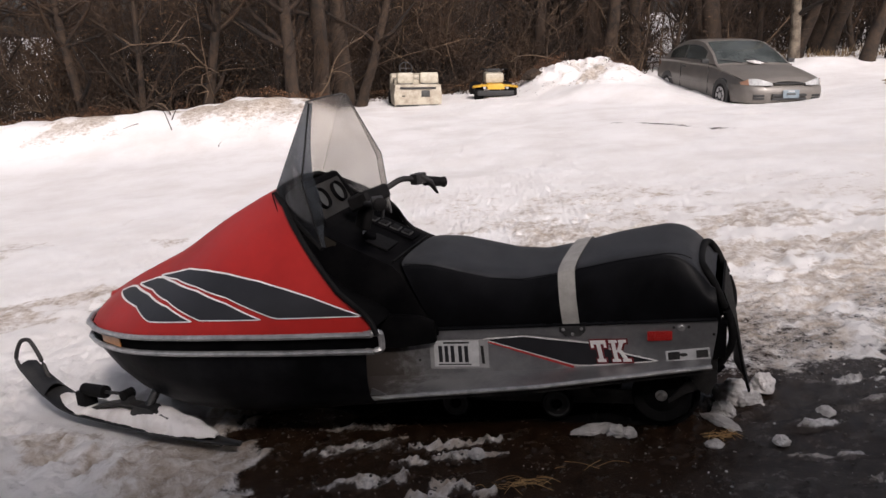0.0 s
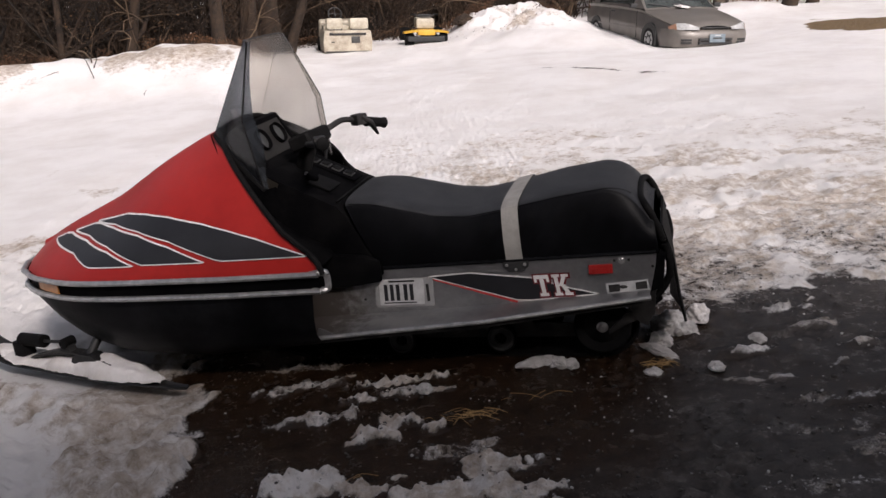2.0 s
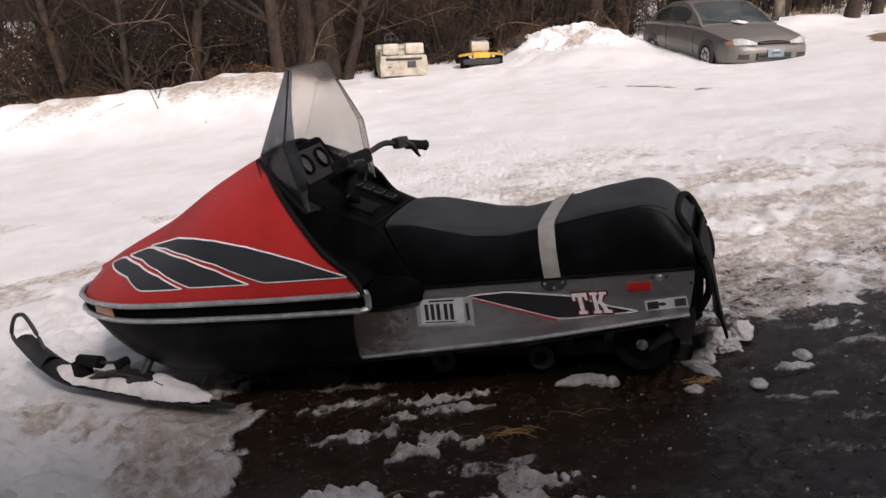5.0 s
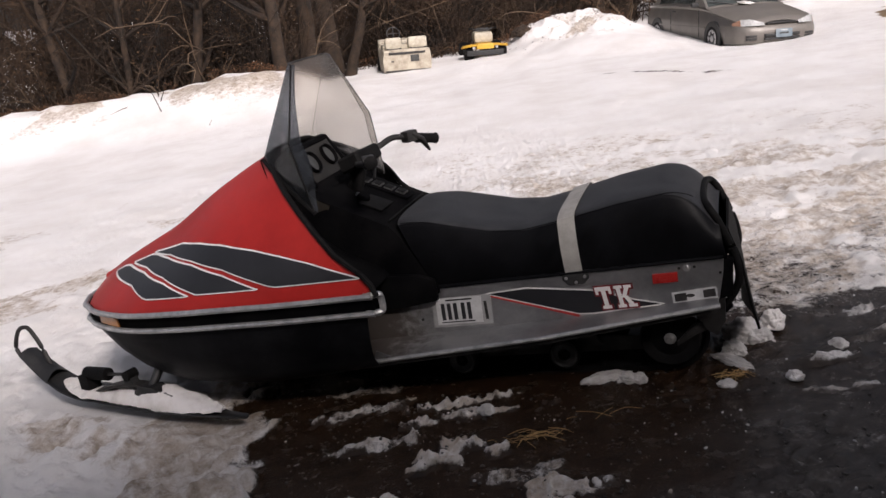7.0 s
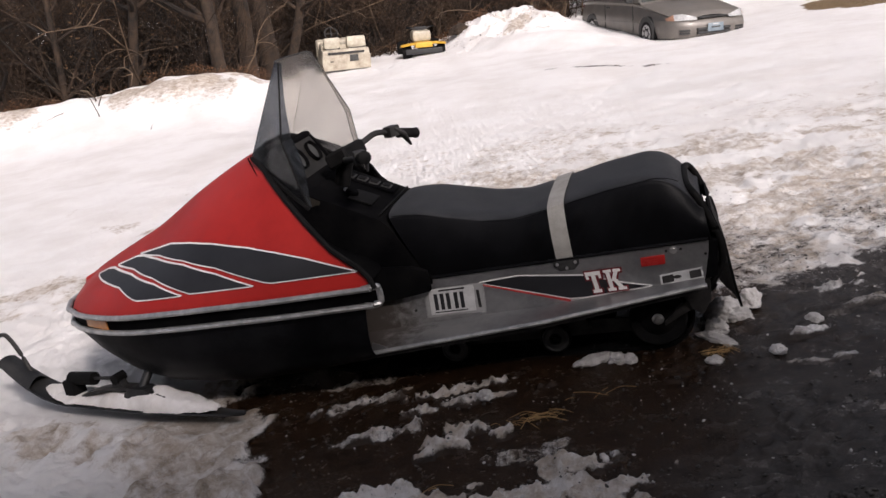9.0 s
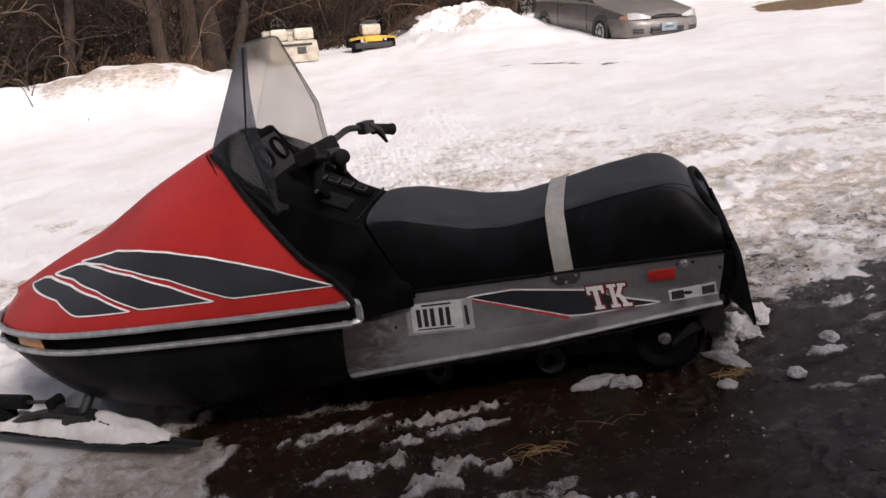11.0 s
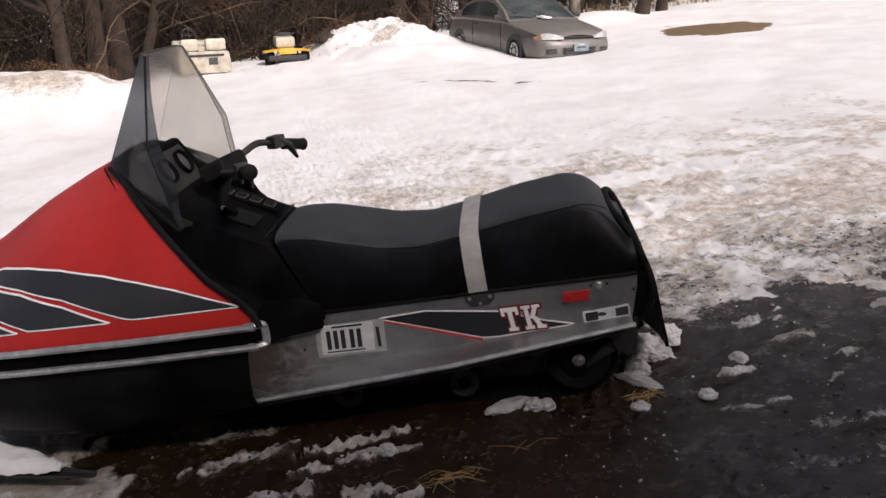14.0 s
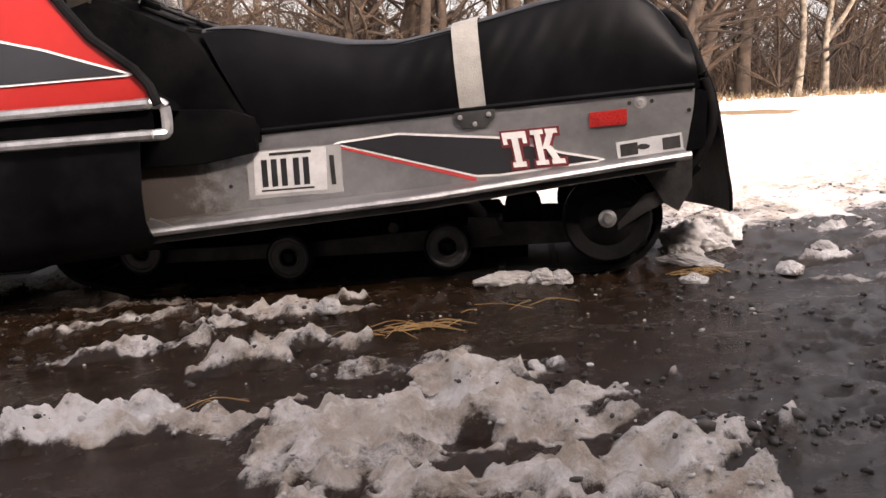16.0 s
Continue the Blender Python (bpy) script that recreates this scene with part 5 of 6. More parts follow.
def snow_on_ski(i, j):
    s = 0.13 + 0.92 * i
    fall = max(0.0, math.sin(math.pi * min(max(i, 0), 1))) ** 0.6
    h = 0.036 * fall * (0.7 + 0.7 * noise.noise(Vector((s * 7, 2.0, 0)))) + 0.035 * math.exp(-((s - 0.40) / 0.13) ** 2)
    wide = min(0.056, 0.02 + 0.12 * s) + 0.012 * noise.noise(Vector((s * 11, 5.0, 0))) + 0.004 * noise.noise(Vector((s * 30, 9.0, j)))
    wide *= min(1.0, 7 * i + 0.05, 7 * (1 - i) + 0.05) ** 0.5
    y = wide * (2 * j - 1) - 0.008
    return (s, y, ski_line(s) + 0.016 + max(h, 0.004) * (1 - (2 * j - 1) ** 4) + 0.006 * noise.noise(Vector((s * 22, y * 22, 0))) + 0.004 * noise.noise(Vector((s * 90, y * 90, 3))))


ski_snow = new("snow_on_ski", mesh_of("snow_on_ski", grid(snow_on_ski, 150, 16, 0.01), SNOW))
ski_snow.matrix_basis = SLED @ near_ski.matrix_basis
tagged(ski_snow, "ridge of old snow lying on the ski", "snow", kind="stuff")


def sled_spot(u, y):
    p = SLED @ Vector((u, y, 0))
    return p.x, p.y


LUMPS = [(-1.00, -0.06, 0.075, 0.065, 0.055), (-1.10, -0.13, 0.045, 0.042, 0.045), (-0.97, 0.06, 0.05, 0.04, 0.03), (-0.97, 0.15, 0.085, 0.03, 0.016), (-1.05, -0.04, 0.05, 0.05, 0.035),
         (-0.55, 0.245, 0.085, 0.03, 0.02), (-0.63, 0.26, 0.03, 0.03, 0.024), (-0.67, 0.26, 0.025, 0.025, 0.022), (-1.152, 0.273, 0.025, 0.022, 0.022), (-0.95, 0.3, 0.03, 0.025, 0.015),
         (-1.3, 0.02, 0.035, 0.03, 0.02), (-0.2, 0.48, 0.03, 0.025, 0.02)]
for k, (u, y, a, b, c) in enumerate(LUMPS):
    x, yy = sled_spot(u, y)
    ob = new("snow_lump", lump("snow_lump", (a, b, c), k + 1, SNOW if k in (1, 8) else SLUSH))
    ob.matrix_basis = pose(x, yy, ground_z(x, yy) + 0.25 * c, 0, 0, 40 * k)
    tagged(ob, "broken lump of wet granular snow lying in the mud", "snow lump", group="snow lumps round the machine")


def scatter(name, count, spot, size, material, label, category, seed, tall=0.6):
    """Many small crumbs on the ground, as one piece of stuff."""
    rg = np.random.default_rng(seed)
    verts, faces = [], []
    g = (1 + 5 ** 0.5) / 2
    octa = np.array([(-1, g, 0), (1, g, 0), (-1, -g, 0), (1, -g, 0), (0, -1, g), (0, 1, g), (0, -1, -g), (0, 1, -g), (g, 0, -1), (g, 0, 1), (-g, 0, -1), (-g, 0, 1)]) / 1.9
    tri = [(0, 11, 5), (0, 5, 1), (0, 1, 7), (0, 7, 10), (0, 10, 11), (1, 5, 9), (5, 11, 4), (11, 10, 2), (10, 7, 6), (7, 1, 8), (3, 9, 4), (3, 4, 2), (3, 2, 6), (3, 6, 8), (3, 8, 9), (4, 9, 5), (2, 4, 11), (6, 2, 10), (8, 6, 7), (9, 8, 1)]
    xs, ys = spot(rg, count)
    zs = ground_parts(xs, ys)[0]
    for x, y, z in zip(xs, ys, zs):
        s = size * (0.35 + rg.random() ** 2 * 1.6)
        a = rg.random() * 6.28
        base = len(verts)
        for p in octa * (0.7 + 0.6 * rg.random((12, 1))):
            verts.append((x + s * (p[0] * math.cos(a) - 0.6 * p[1] * math.sin(a)), y + s * (p[0] * math.sin(a) + 0.6 * p[1] * math.cos(a)), z + s * tall * p[2] + 0.2 * s))
        faces += [tuple(base + i for i in t) for t in tri]
    ob = new(name, raw(name, verts, faces, material, True))
    return tagged(ob, label, category, kind="stuff")


def mud_spots(rg, count):
    x, y = rg.uniform(-0.7, 2.6, count * 4), rg.uniform(1.5, 3.9, count * 4)
    keep = (mud_share(x, y) > 0.3) & (fractal(x, y, 0.5, 3, 50) > 0.42)
    return x[keep][:count], y[keep][:count]


def edge_spots(rg, count):
    x, y = rg.uniform(-1.2, 2.6, count * 6), rg.uniform(1.5, 4.6, count * 6)
    s = np.maximum(slush_share(x, y), 0) + (np.abs(mud_share(x, y) - 0.45) < 0.4)
    keep = (s > 0.15) & ((x > -0.3) | (y < 2.45) | (y > 3.4))
    return x[keep][:count], y[keep][:count]


scatter("grit", 2200, mud_spots, 0.0045, GRIT, "dark grit and crumbs of soil in the mud", "grit", 5)
scatter("snow_crumbs", 1700, edge_spots, 0.0036, SLUSH, "small wet crumbs of snow along the mud", "snow crumbs", 6, 0.7)


def slush_spots(rg, count):
    x, y = rg.uniform(-0.7, 0.7, count * 12), rg.uniform(1.5, 2.85, count * 12)
    keep = (slush_share(x, y) * mud_share(x, y) > 0.55) & (fractal(x, y, 0.07, 2, 52) > 0.5)
    return x[keep][:count], y[keep][:count]


scatter("slush_clods", 450, slush_spots, 0.0036, SLUSH, "rounded clods of wet granular slush", "slush clods", 9, 0.45)
scatter("ice_bits", 120, mud_spots, 0.0035, SNOW, "tiny pale bits of ice in the mud", "ice bits", 8, 0.5)


def clod_spots(rg, count):
    x = rg.uniform(0.42, 0.95, count)
    return x, 1.735 - 0.12 * (x - 0.42) + rg.normal(0, 0.016, count)


def yard_spots(rg, count):
    x, y = rg.uniform(0.6, 2.2, count * 12), rg.uniform(1.6, 3.4, count * 12)
    keep = (mud_share(x, y) > 0.4) & (fractal(x, y, 0.2, 3, 54) > 0.56)
    return x[keep][:count], y[keep][:count]


scatter("mud_clods", 320, yard_spots, 0.0055, GRIT, "dark clods of mud strewn over the wet ground", "mud clods", 12, 0.5)
scatter("slush_clods", 90, yard_spots, 0.005, SLUSH, "grey clods of slush strewn over the wet ground", "slush clods", 13, 0.5)
scatter("mud_clods", 130, clod_spots, 0.0075, GRIT, "dark clods of mud in a line on the wet ground", "mud clods", 11, 0.6)


def straw(name, cx, cy, count, spread, seed):
    rg = random.Random(seed)
    bms = None
    for _ in range(count):
        x, y, a, l = cx + rg.gauss(0, spread), cy + rg.gauss(0, spread * 0.35), rg.gauss(-0.1, 0.7), rg.uniform(0.03, 0.12)
        z = ground_z(x, y) + 0.006
        pts = [(x - l / 2 * math.cos(a), y - l / 2 * math.sin(a), z), (x, y + rg.uniform(-0.02, 0.02), z + rg.uniform(0.002, 0.014)), (x + l / 2 * math.cos(a), y + l / 2 * math.sin(a), z + 0.004)]
        b = pipe(smooth_path(pts, 3), 0.0008, 4)
        bms = b if bms is None else join(bms, b)
    ob = new(name, mesh_of(name, bms, STRAW_MAT))
    return tagged(ob, "wisp of wet yellow straw lying on the slush", "straw", group="wisps of straw", kind="stuff")


straw("straw_wisp", 0.20, 2.36, 26, 0.05, 1)
straw("straw_wisp", 0.42, 2.45, 4, 0.03, 2)
straw("straw_wisp", *sled_spot(-0.98, 0.24), 22, 0.02, 3)
straw("straw_wisp", -0.14, 2.06, 3, 0.03, 4)


# ---- parked car ----
CAR_L, CAR_W, CAR_H = 0.88, 0.857, 0.81


def car():
    """A two-door car: x forward, y to its own left, z up, origin on the ground under its middle."""
    root = thing("car", pose(4.84, 16.72, -0.125, 0, 0, -80.0), "grey-beige two-door car parked nose out in the snow", "car")
    root.scale = (CAR_L, CAR_W, CAR_H)
    NOSE_Y, NOSE_X = (0, 0.2, 0.4, 0.55, 0.68, 0.78, 0.86, 0.93, 0.97, 1.0), (2.345, 2.343, 2.333, 2.316, 2.285, 2.245, 2.185, 2.09, 1.98, 1.82)
    sx = [2.27, 2.22, 2.1, 1.85, 1.3, 0.75, 0.2, -0.6, -1.3, -1.75, -2.1, -2.25]
    half = [0.52, 0.66, 0.76, 0.83, 0.86, 0.865, 0.865, 0.865, 0.86, 0.84, 0.78, 0.66]
    top = [0.60, 0.66, 0.71, 0.78, 0.86, 0.93, 0.95, 0.955, 0.96, 0.95, 0.93, 0.88]
    low = [0.30, 0.22, 0.2, 0.19, 0.19, 0.19, 0.19, 0.19, 0.19, 0.2, 0.25, 0.33]

    def body(i, j):
        x = 2.27 - 4.52 * i
        h, t, l = (float(np.interp(-x, [-v for v in sx], ys)) for ys in (half, top, low))
        q = 2 * j - 1
        side, r = (1 if q >= 0 else -1), abs(q)
        if r > 0.5:
            s = (1 - r) / 0.5
            y = h * (0.93 + 0.07 * math.sin(math.pi * min(s * 1.15, 1)) - 0.045 * s ** 4)
            z = l + (t - 0.05 - 0.0315 * min(1.0, max(0.0, (x - 0.9) / 0.9)) - l) * s
        else:
            s = r / 0.5
            fall = 0.05 + 0.07 * min(1.0, max(0.0, (x - 0.9) / 0.9))
            y = h * 0.955 * s
            z = t + (fall - 0.05) * 0.55 - fall * s ** 2.6
        return (x, side * y, z)

    bm = grid(body, 70, 48)
    bmesh.ops.holes_fill(bm, edges=[e for e in bm.edges if e.is_boundary], sides=0)
    shell = part("body", bm, CAR_PAINT, root, "grey-beige painted body")

    def cabin(i, j, k=1.0, lift=0.0):
        """Greenhouse from windscreen foot to rear deck."""
        x = 0.95 - 2.75 * i
        t = float(np.interp(-x, [-0.95, -0.55, -0.05, 0.3, 0.8, 1.2, 1.55, 1.8], [0.90, 1.15, 1.36, 1.395, 1.38, 1.27, 1.07, 0.94]))
        foot = 0.90
        q = 2 * j - 1
        side, r = (1 if q >= 0 else -1), abs(q)
        wide = 0.80 - 0.30 * max(0.0, (t - foot)) ** 1.0
        if r > 0.6:
            s = (1 - r) / 0.4
            y = 0.80 + (wide - 0.80) * s
            z = foot + (t - 0.035 - foot) * s
        else:
            s = r / 0.6
            y = wide * s
            z = t - 0.035 * s ** 3
        return (x, side * (y + lift) * k, z + lift * (r <= 0.6))

    bm = grid(cabin, 44, 40)
    roof = part("roof", bm, CAR_PAINT, root, "painted roof and pillars")
    part("windscreen", grid(lambda i, j: cabin(0.02 + 0.30 * i, 0.5 + (j - 0.5) * (0.56 - 0.02 * i), 1.0, 0.006), 10, 12, 0.004), CAR_GLASS, root, "dark windscreen")
    part("rear_window", grid(lambda i, j: cabin(0.74 + 0.2 * i, 0.5 + (j - 0.5) * 0.54, 1.0, 0.006), 8, 10, 0.004), CAR_GLASS, root)
    for side in (1, -1):
        def pane(i0, i1):
            def at(i, j):
                t = i0 + (i1 - i0) * i
                c = (0.03 + 0.13 * j)
                return cabin(t, c if side < 0 else 1 - c, 1.0, 0.006)
            return grid(at, 10, 6, 0.004)
        part("side_window", pane(0.215, 0.565), CAR_GLASS, root, "dark door window")
        part("quarter_window", pane(0.574, 0.84), CAR_GLASS, root, "dark rear side window")
        part("mirror", box((0.10, 0.15, 0.10), (0.66, side * 0.92, 0.96), 0.035), CAR_TRIM, root, "dark door mirror")
        part("door_handle", box((0.16, 0.02, 0.035), (-0.45, side * 0.868, 0.80), 0.008), CAR_TRIM, root)
        part("door_seam", box((0.008, 0.012, 0.55), (0.72, side * 0.862, 0.58)), CAR_TRIM, root)
        part("door_seam", box((0.008, 0.012, 0.55), (-0.62, side * 0.862, 0.58)), CAR_TRIM, root)
        part("side_moulding", box((2.2, 0.015, 0.03), (-0.1, side * 0.868, 0.50), 0.004), CAR_PAINT, root)
        lamp = part("headlight", grid(lambda i, j: (2.325 - 0.17 * i ** 2 - 0.045 * j, side * (0.33 + 0.38 * i), 0.560 + 0.010 * (1 - i) + (0.042 + 0.082 * min(1.0, 1.6 * i)) * j), 14, 5, 0.02), HEADLIGHT, root, "clear swept headlight")
        part("turn_signal", grid(lambda i, j: (2.155 - 0.045 * j - 0.17 * i, side * (0.715 + 0.075 * i), 0.562 + (0.115 - 0.07 * i) * j), 6, 3, 0.016), PEACH, lamp, "faded amber turn lamp")
        for z in (0.31, 0.365):
            part("air_slot", box((0.05, 0.2, 0.042), (2.262, side * 0.56, z), 0.01, (0, 0, side * 14)), CAR_TRIM, root, "black bumper slot")
        part("tail_light", box((0.05, 0.3, 0.14), (-2.24, side * 0.5, 0.75), 0.02), RED_LENS, root)
        for x in (1.30, -1.34):
            arch = part("wheel_arch", drum(0.335, 0.06, (x, side * 0.834, 0.31), (90, 0, 0), 32), CAR_TRIM, root)
            wheel = part("wheel", lathe([(0.17, 0.085), (0.2, 0.095), (0.27, 0.09), (0.295, 0.06), (0.30, 0.0), (0.295, -0.08), (0.17, -0.08)], (x, side * 0.772, 0.295), (-90 * side, 0, 0), 36), RUBBER, root, "black tyre")
            part("hubcap", lathe([(0, 0.105), (0.05, 0.105), (0.07, 0.09), (0.16, 0.095), (0.19, 0.09), (0.2, 0.07), (0, 0.05)], (x, side * 0.772, 0.295), (-90 * side, 0, 0), 28), HUBCAP, wheel, "silver wheel cover")
            for k in range(7):
                a = 2 * math.pi * k / 7
                part("wheel_slot", box((0.05, 0.02, 0.028), (x + 0.125 * math.cos(a), side * 0.866, 0.295 + 0.125 * math.sin(a)), 0.004, (0, -math.degrees(a), 0)), CAR_TRIM, wheel)
    part("grille", box((0.05, 0.56, 0.03), (2.29, 0, 0.60), 0.008), CAR_TRIM, root, "thin black grille")
    part("bumper", grid(lambda i, j: (float(np.interp(abs(2 * i - 1), NOSE_Y, NOSE_X)) - 0.075 * j ** 5 - 0.05 * (1 - j) ** 3, 0.85 * (2 * i - 1), 0.22 + 0.345 * j), 48, 12, 0.03), CAR_PAINT, root, "body-coloured bumper")
    for z in (0.305, 0.375):
        part("air_intake", box((0.05, 0.68, 0.05), (2.336, 0, z), 0.01), CAR_TRIM, root, "black air intake")
    plate = part("number_plate", box((0.012, 0.32, 0.16), (2.372, 0.02, 0.40), 0.004), PLATE_BLUE, root, "pale blue number plate with bars")
    part("bar", box((0.004, 0.18, 0.03), (2.380, 0.02, 0.40)), DIAL, plate)
    part("bar", box((0.004, 0.12, 0.018), (2.380, 0.02, 0.455)), PLATE, plate)
    for y in (0.28, -0.25):
        part("wiper", pipe([(0.93, y, 0.935), (0.86, y - 0.25, 0.985), (0.83, y - 0.45, 1.0)], 0.012, 6), CAR_TRIM, root)
    return root


car()
dab = lump("snow_patch", (0.10, 0.13, 0.018), 31, SNOW, 0.6)
ob = new("snow_patch", dab)
ob.matrix_basis = pose(4.98, 15.86, 0.64, 8, 0, 20)
tagged(ob, "thin patch of old snow lying on the car bonnet", "snow patch")


# ---- old utility cart ----
def cart():
    root = thing("golf_cart", pose(-0.9, 17.55, -0.225, 0, 0, 10.0), "old cream golf cart without a roof, standing in the snow", "golf cart")
    body = part("body", prism([(-0.44, 0.0), (0.44, 0.0), (0.455, 0.2), (0.43, 0.40), (-0.43, 0.40), (-0.455, 0.2)], -0.42, 0.3, "y", 0.03), CREAM, root, "faded cream body shell")
    part("tray_slot", box((0.68, 0.06, 0.045), (0.0, -0.412, 0.345), 0.012), CAR_TRIM, body, "dark slot")
    part("tray_lip", box((0.62, 0.05, 0.05), (0.02, -0.425, 0.385), 0.015), CREAM, body)
    part("body_trim", box((0.84, 0.02, 0.03), (0.0, -0.425, 0.02), 0.006), STEEL, body)
    part("faded_sticker", box((0.16, 0.006, 0.12), (0.14, -0.428, 0.24), 0.002), DIAL, body)
    part("latch", box((0.06, 0.01, 0.02), (-0.28, -0.43, 0.2), 0.003), STEEL, body)
    for x, w in ((-0.21, 0.32), (0.24, 0.36)):
        seat_back = part("seat_back", box((w, 0.16, 0.22), (x, -0.12, 0.50), 0.075, (-8, 0, 0), 4), CREAM_VINYL, root, "cream padded seat back")
        part("seat_rail", pipe(smooth_path([(x - w * 0.42, -0.2, 0.42), (x - w * 0.3, -0.21, 0.405), (x + w * 0.3, -0.21, 0.405), (x + w * 0.42, -0.2, 0.42)], 4), 0.012, 8), STEEL, seat_back)
    part("seat_cushion", box((0.82, 0.4, 0.12), (0, 0.1, 0.42), 0.04, (0, 0, 0), 3), CREAM_VINYL, root)
    wheel = part("steering_wheel", pipe([(-0.14 + 0.125 * math.cos(a), 0.36 + 0.06 * math.sin(a), 0.66 + 0.115 * math.sin(a)) for a in np.linspace(0, 2 * math.pi, 28, endpoint=False)], 0.012, 8, closed=True), STEEL, root, "thin dark steering wheel")
    part("spoke", pipe([(-0.14, 0.42, 0.77), (-0.14, 0.30, 0.55)], 0.009, 6), STEEL, wheel)
    part("spoke", pipe([(-0.26, 0.36, 0.66), (-0.02, 0.36, 0.66)], 0.009, 6), STEEL, wheel)
    part("steering_column", pipe([(-0.14, 0.36, 0.66), (-0.14, 0.8, 0.3)], 0.018, 8), STEEL, root)
    part("front_cowl", box((0.8, 0.2, 0.5), (0, 0.9, 0.28), 0.06, (12, 0, 0), 3), CREAM, root)
    part("floor_pan", box((0.8, 0.7, 0.04), (0, 0.55, 0.1), 0.01), STEEL, root)
    for x in (-0.36, 0.36):
        for y in (-0.1, 0.9):
            part("wheel", lathe([(0.05, 0.06), (0.11, 0.07), (0.16, 0.06), (0.17, 0), (0.16, -0.06), (0.05, -0.06)], (x, y, 0.05), (0, 90, 0), 24), RUBBER, root, "small black tyre")
    return root


cart()


# ---- small yellow quad ----
def quad_bike():
    root = thing("quad_bike", pose(0.62, 17.95, -0.152, 0, 0, 4.0), "small yellow quad bike with a white seat, sunk in snow", "quad bike")
    for side in (1, -1):
        wheel = part("wheel", lathe([(0.05, 0.08), (0.10, 0.095), (0.125, 0.08), (0.135, 0.03), (0.135, -0.03), (0.125, -0.08), (0.05, -0.08)], (side * 0.32, -0.12, 0.125), (0, 90, 0), 26), RUBBER, root, "fat black tyre")
        for k in range(10):
            a = 2 * math.pi * k / 10
            part("tread_block", box((0.13, 0.03, 0.016), (side * 0.32, -0.12 + 0.137 * math.cos(a), 0.125 + 0.137 * math.sin(a)), 0.003, (math.degrees(a) - 90, 0, 0)), RUBBER, wheel)
        part("wheel", lathe([(0.05, 0.09), (0.13, 0.1), (0.15, 0.03), (0.15, -0.03), (0.13, -0.1), (0.05, -0.09)], (side * 0.32, 0.75, 0.14), (0, 90, 0), 22), RUBBER, root, "fat black tyre")
        part("fender", grid(lambda i, j: (side * (0.13 + 0.30 * i), -0.30 + 0.40 * j, 0.235 + 0.06 * math.sin(math.pi * min(j * 0.8 + 0.2, 1)) - 0.03 * i * i), 6, 8, 0.012), YELLOW, root, "yellow plastic fender")
        part("grip", pipe([(side * 0.16, 0.14, 0.56), (side * 0.27, 0.12, 0.56)], 0.018, 8), RUBBER, root)
        part("lamp", drum(0.03, 0.03, (side * 0.22, -0.275, 0.235), (90, 0, 0), 14, 0.004), HEADLIGHT, root)
    part("nose", prism([(-0.17, 0.2), (0.17, 0.2), (0.15, 0.30), (-0.15, 0.30)], -0.3, 0.05, "y", 0.02), YELLOW, root, "yellow plastic nose")
    part("skid_plate", box((0.70, 0.05, 0.10), (0, -0.26, 0.13), 0.02), CAR_TRIM, root)
    part("seat", box((0.36, 0.5, 0.2), (0, 0.2, 0.40), 0.085, (0, 0, 0), 4), CREAM_VINYL, root, "off-white seat")
    part("handlebar", pipe(smooth_path([(-0.2, 0.13, 0.56), (-0.08, 0.1, 0.52), (0.08, 0.1, 0.52), (0.2, 0.13, 0.56)], 5), 0.012, 8), STEEL, root, "dark handlebar")
    part("bar_pad", box((0.24, 0.05, 0.04), (0, 0.13, 0.55), 0.012), CAR_TRIM, root)
    part("frame", box((0.2, 0.9, 0.08), (0, 0.35, 0.2), 0.02), STEEL, root)
    return root


quad_bike()

stone = new("boulder", lump("boulder", (0.22, 0.16, 0.16), 77, BARK, 0.4))
stone.matrix_basis = pose(1.42, 18.5, ground_z(1.42, 18.5) + 0.02, 0, 0, 20)
tagged(stone, "brown boulder at the end of the snow heap", "boulder")


# ---- trees and thicket ----
class Tubes:
    """Gathers tapering tubes into one mesh."""

    def __init__(self):
        self.verts, self.faces = [], []

    def add(self, pts, radii, sides):
        base = len(self.verts)
        pts = np.asarray(pts, float)
        t = np.gradient(pts, axis=0)
        t /= np.linalg.norm(t, axis=1, keepdims=True) + 1e-9
        ref = np.where(np.abs(t[:, 2:3]) > 0.9, [[1.0, 0, 0]], [[0, 0, 1.0]])
        s = np.cross(t, ref)
        s /= np.linalg.norm(s, axis=1, keepdims=True) + 1e-9
        q = np.cross(s, t)
        for k in range(len(pts)):
            for a in range(sides):
                c, d = math.cos(2 * math.pi * a / sides), math.sin(2 * math.pi * a / sides)
                self.verts.append(tuple(pts[k] + radii[k] * (c * s[k] + d * q[k])))
        for k in range(len(pts) - 1):
            for a in range(sides):
                b = (a + 1) % sides
                self.faces.append((base + k * sides + a, base + k * sides + b, base + (k + 1) * sides + b, base + (k + 1) * sides + a))

    def mesh(self, name, material):
        return raw(name, self.verts, self.faces, material)


def wander(rg, start, way, length, n, wobble, lift=0.0):
    pts = [np.array(start, float)]
    d = np.array(way, float)
    d /= np.linalg.norm(d)
    for _ in range(n):
        d = d + rg.normal(0, wobble, 3) + np.array([0, 0, lift])
        d /= np.linalg.norm(d)
        pts.append(pts[-1] + d * length / n)
    return pts


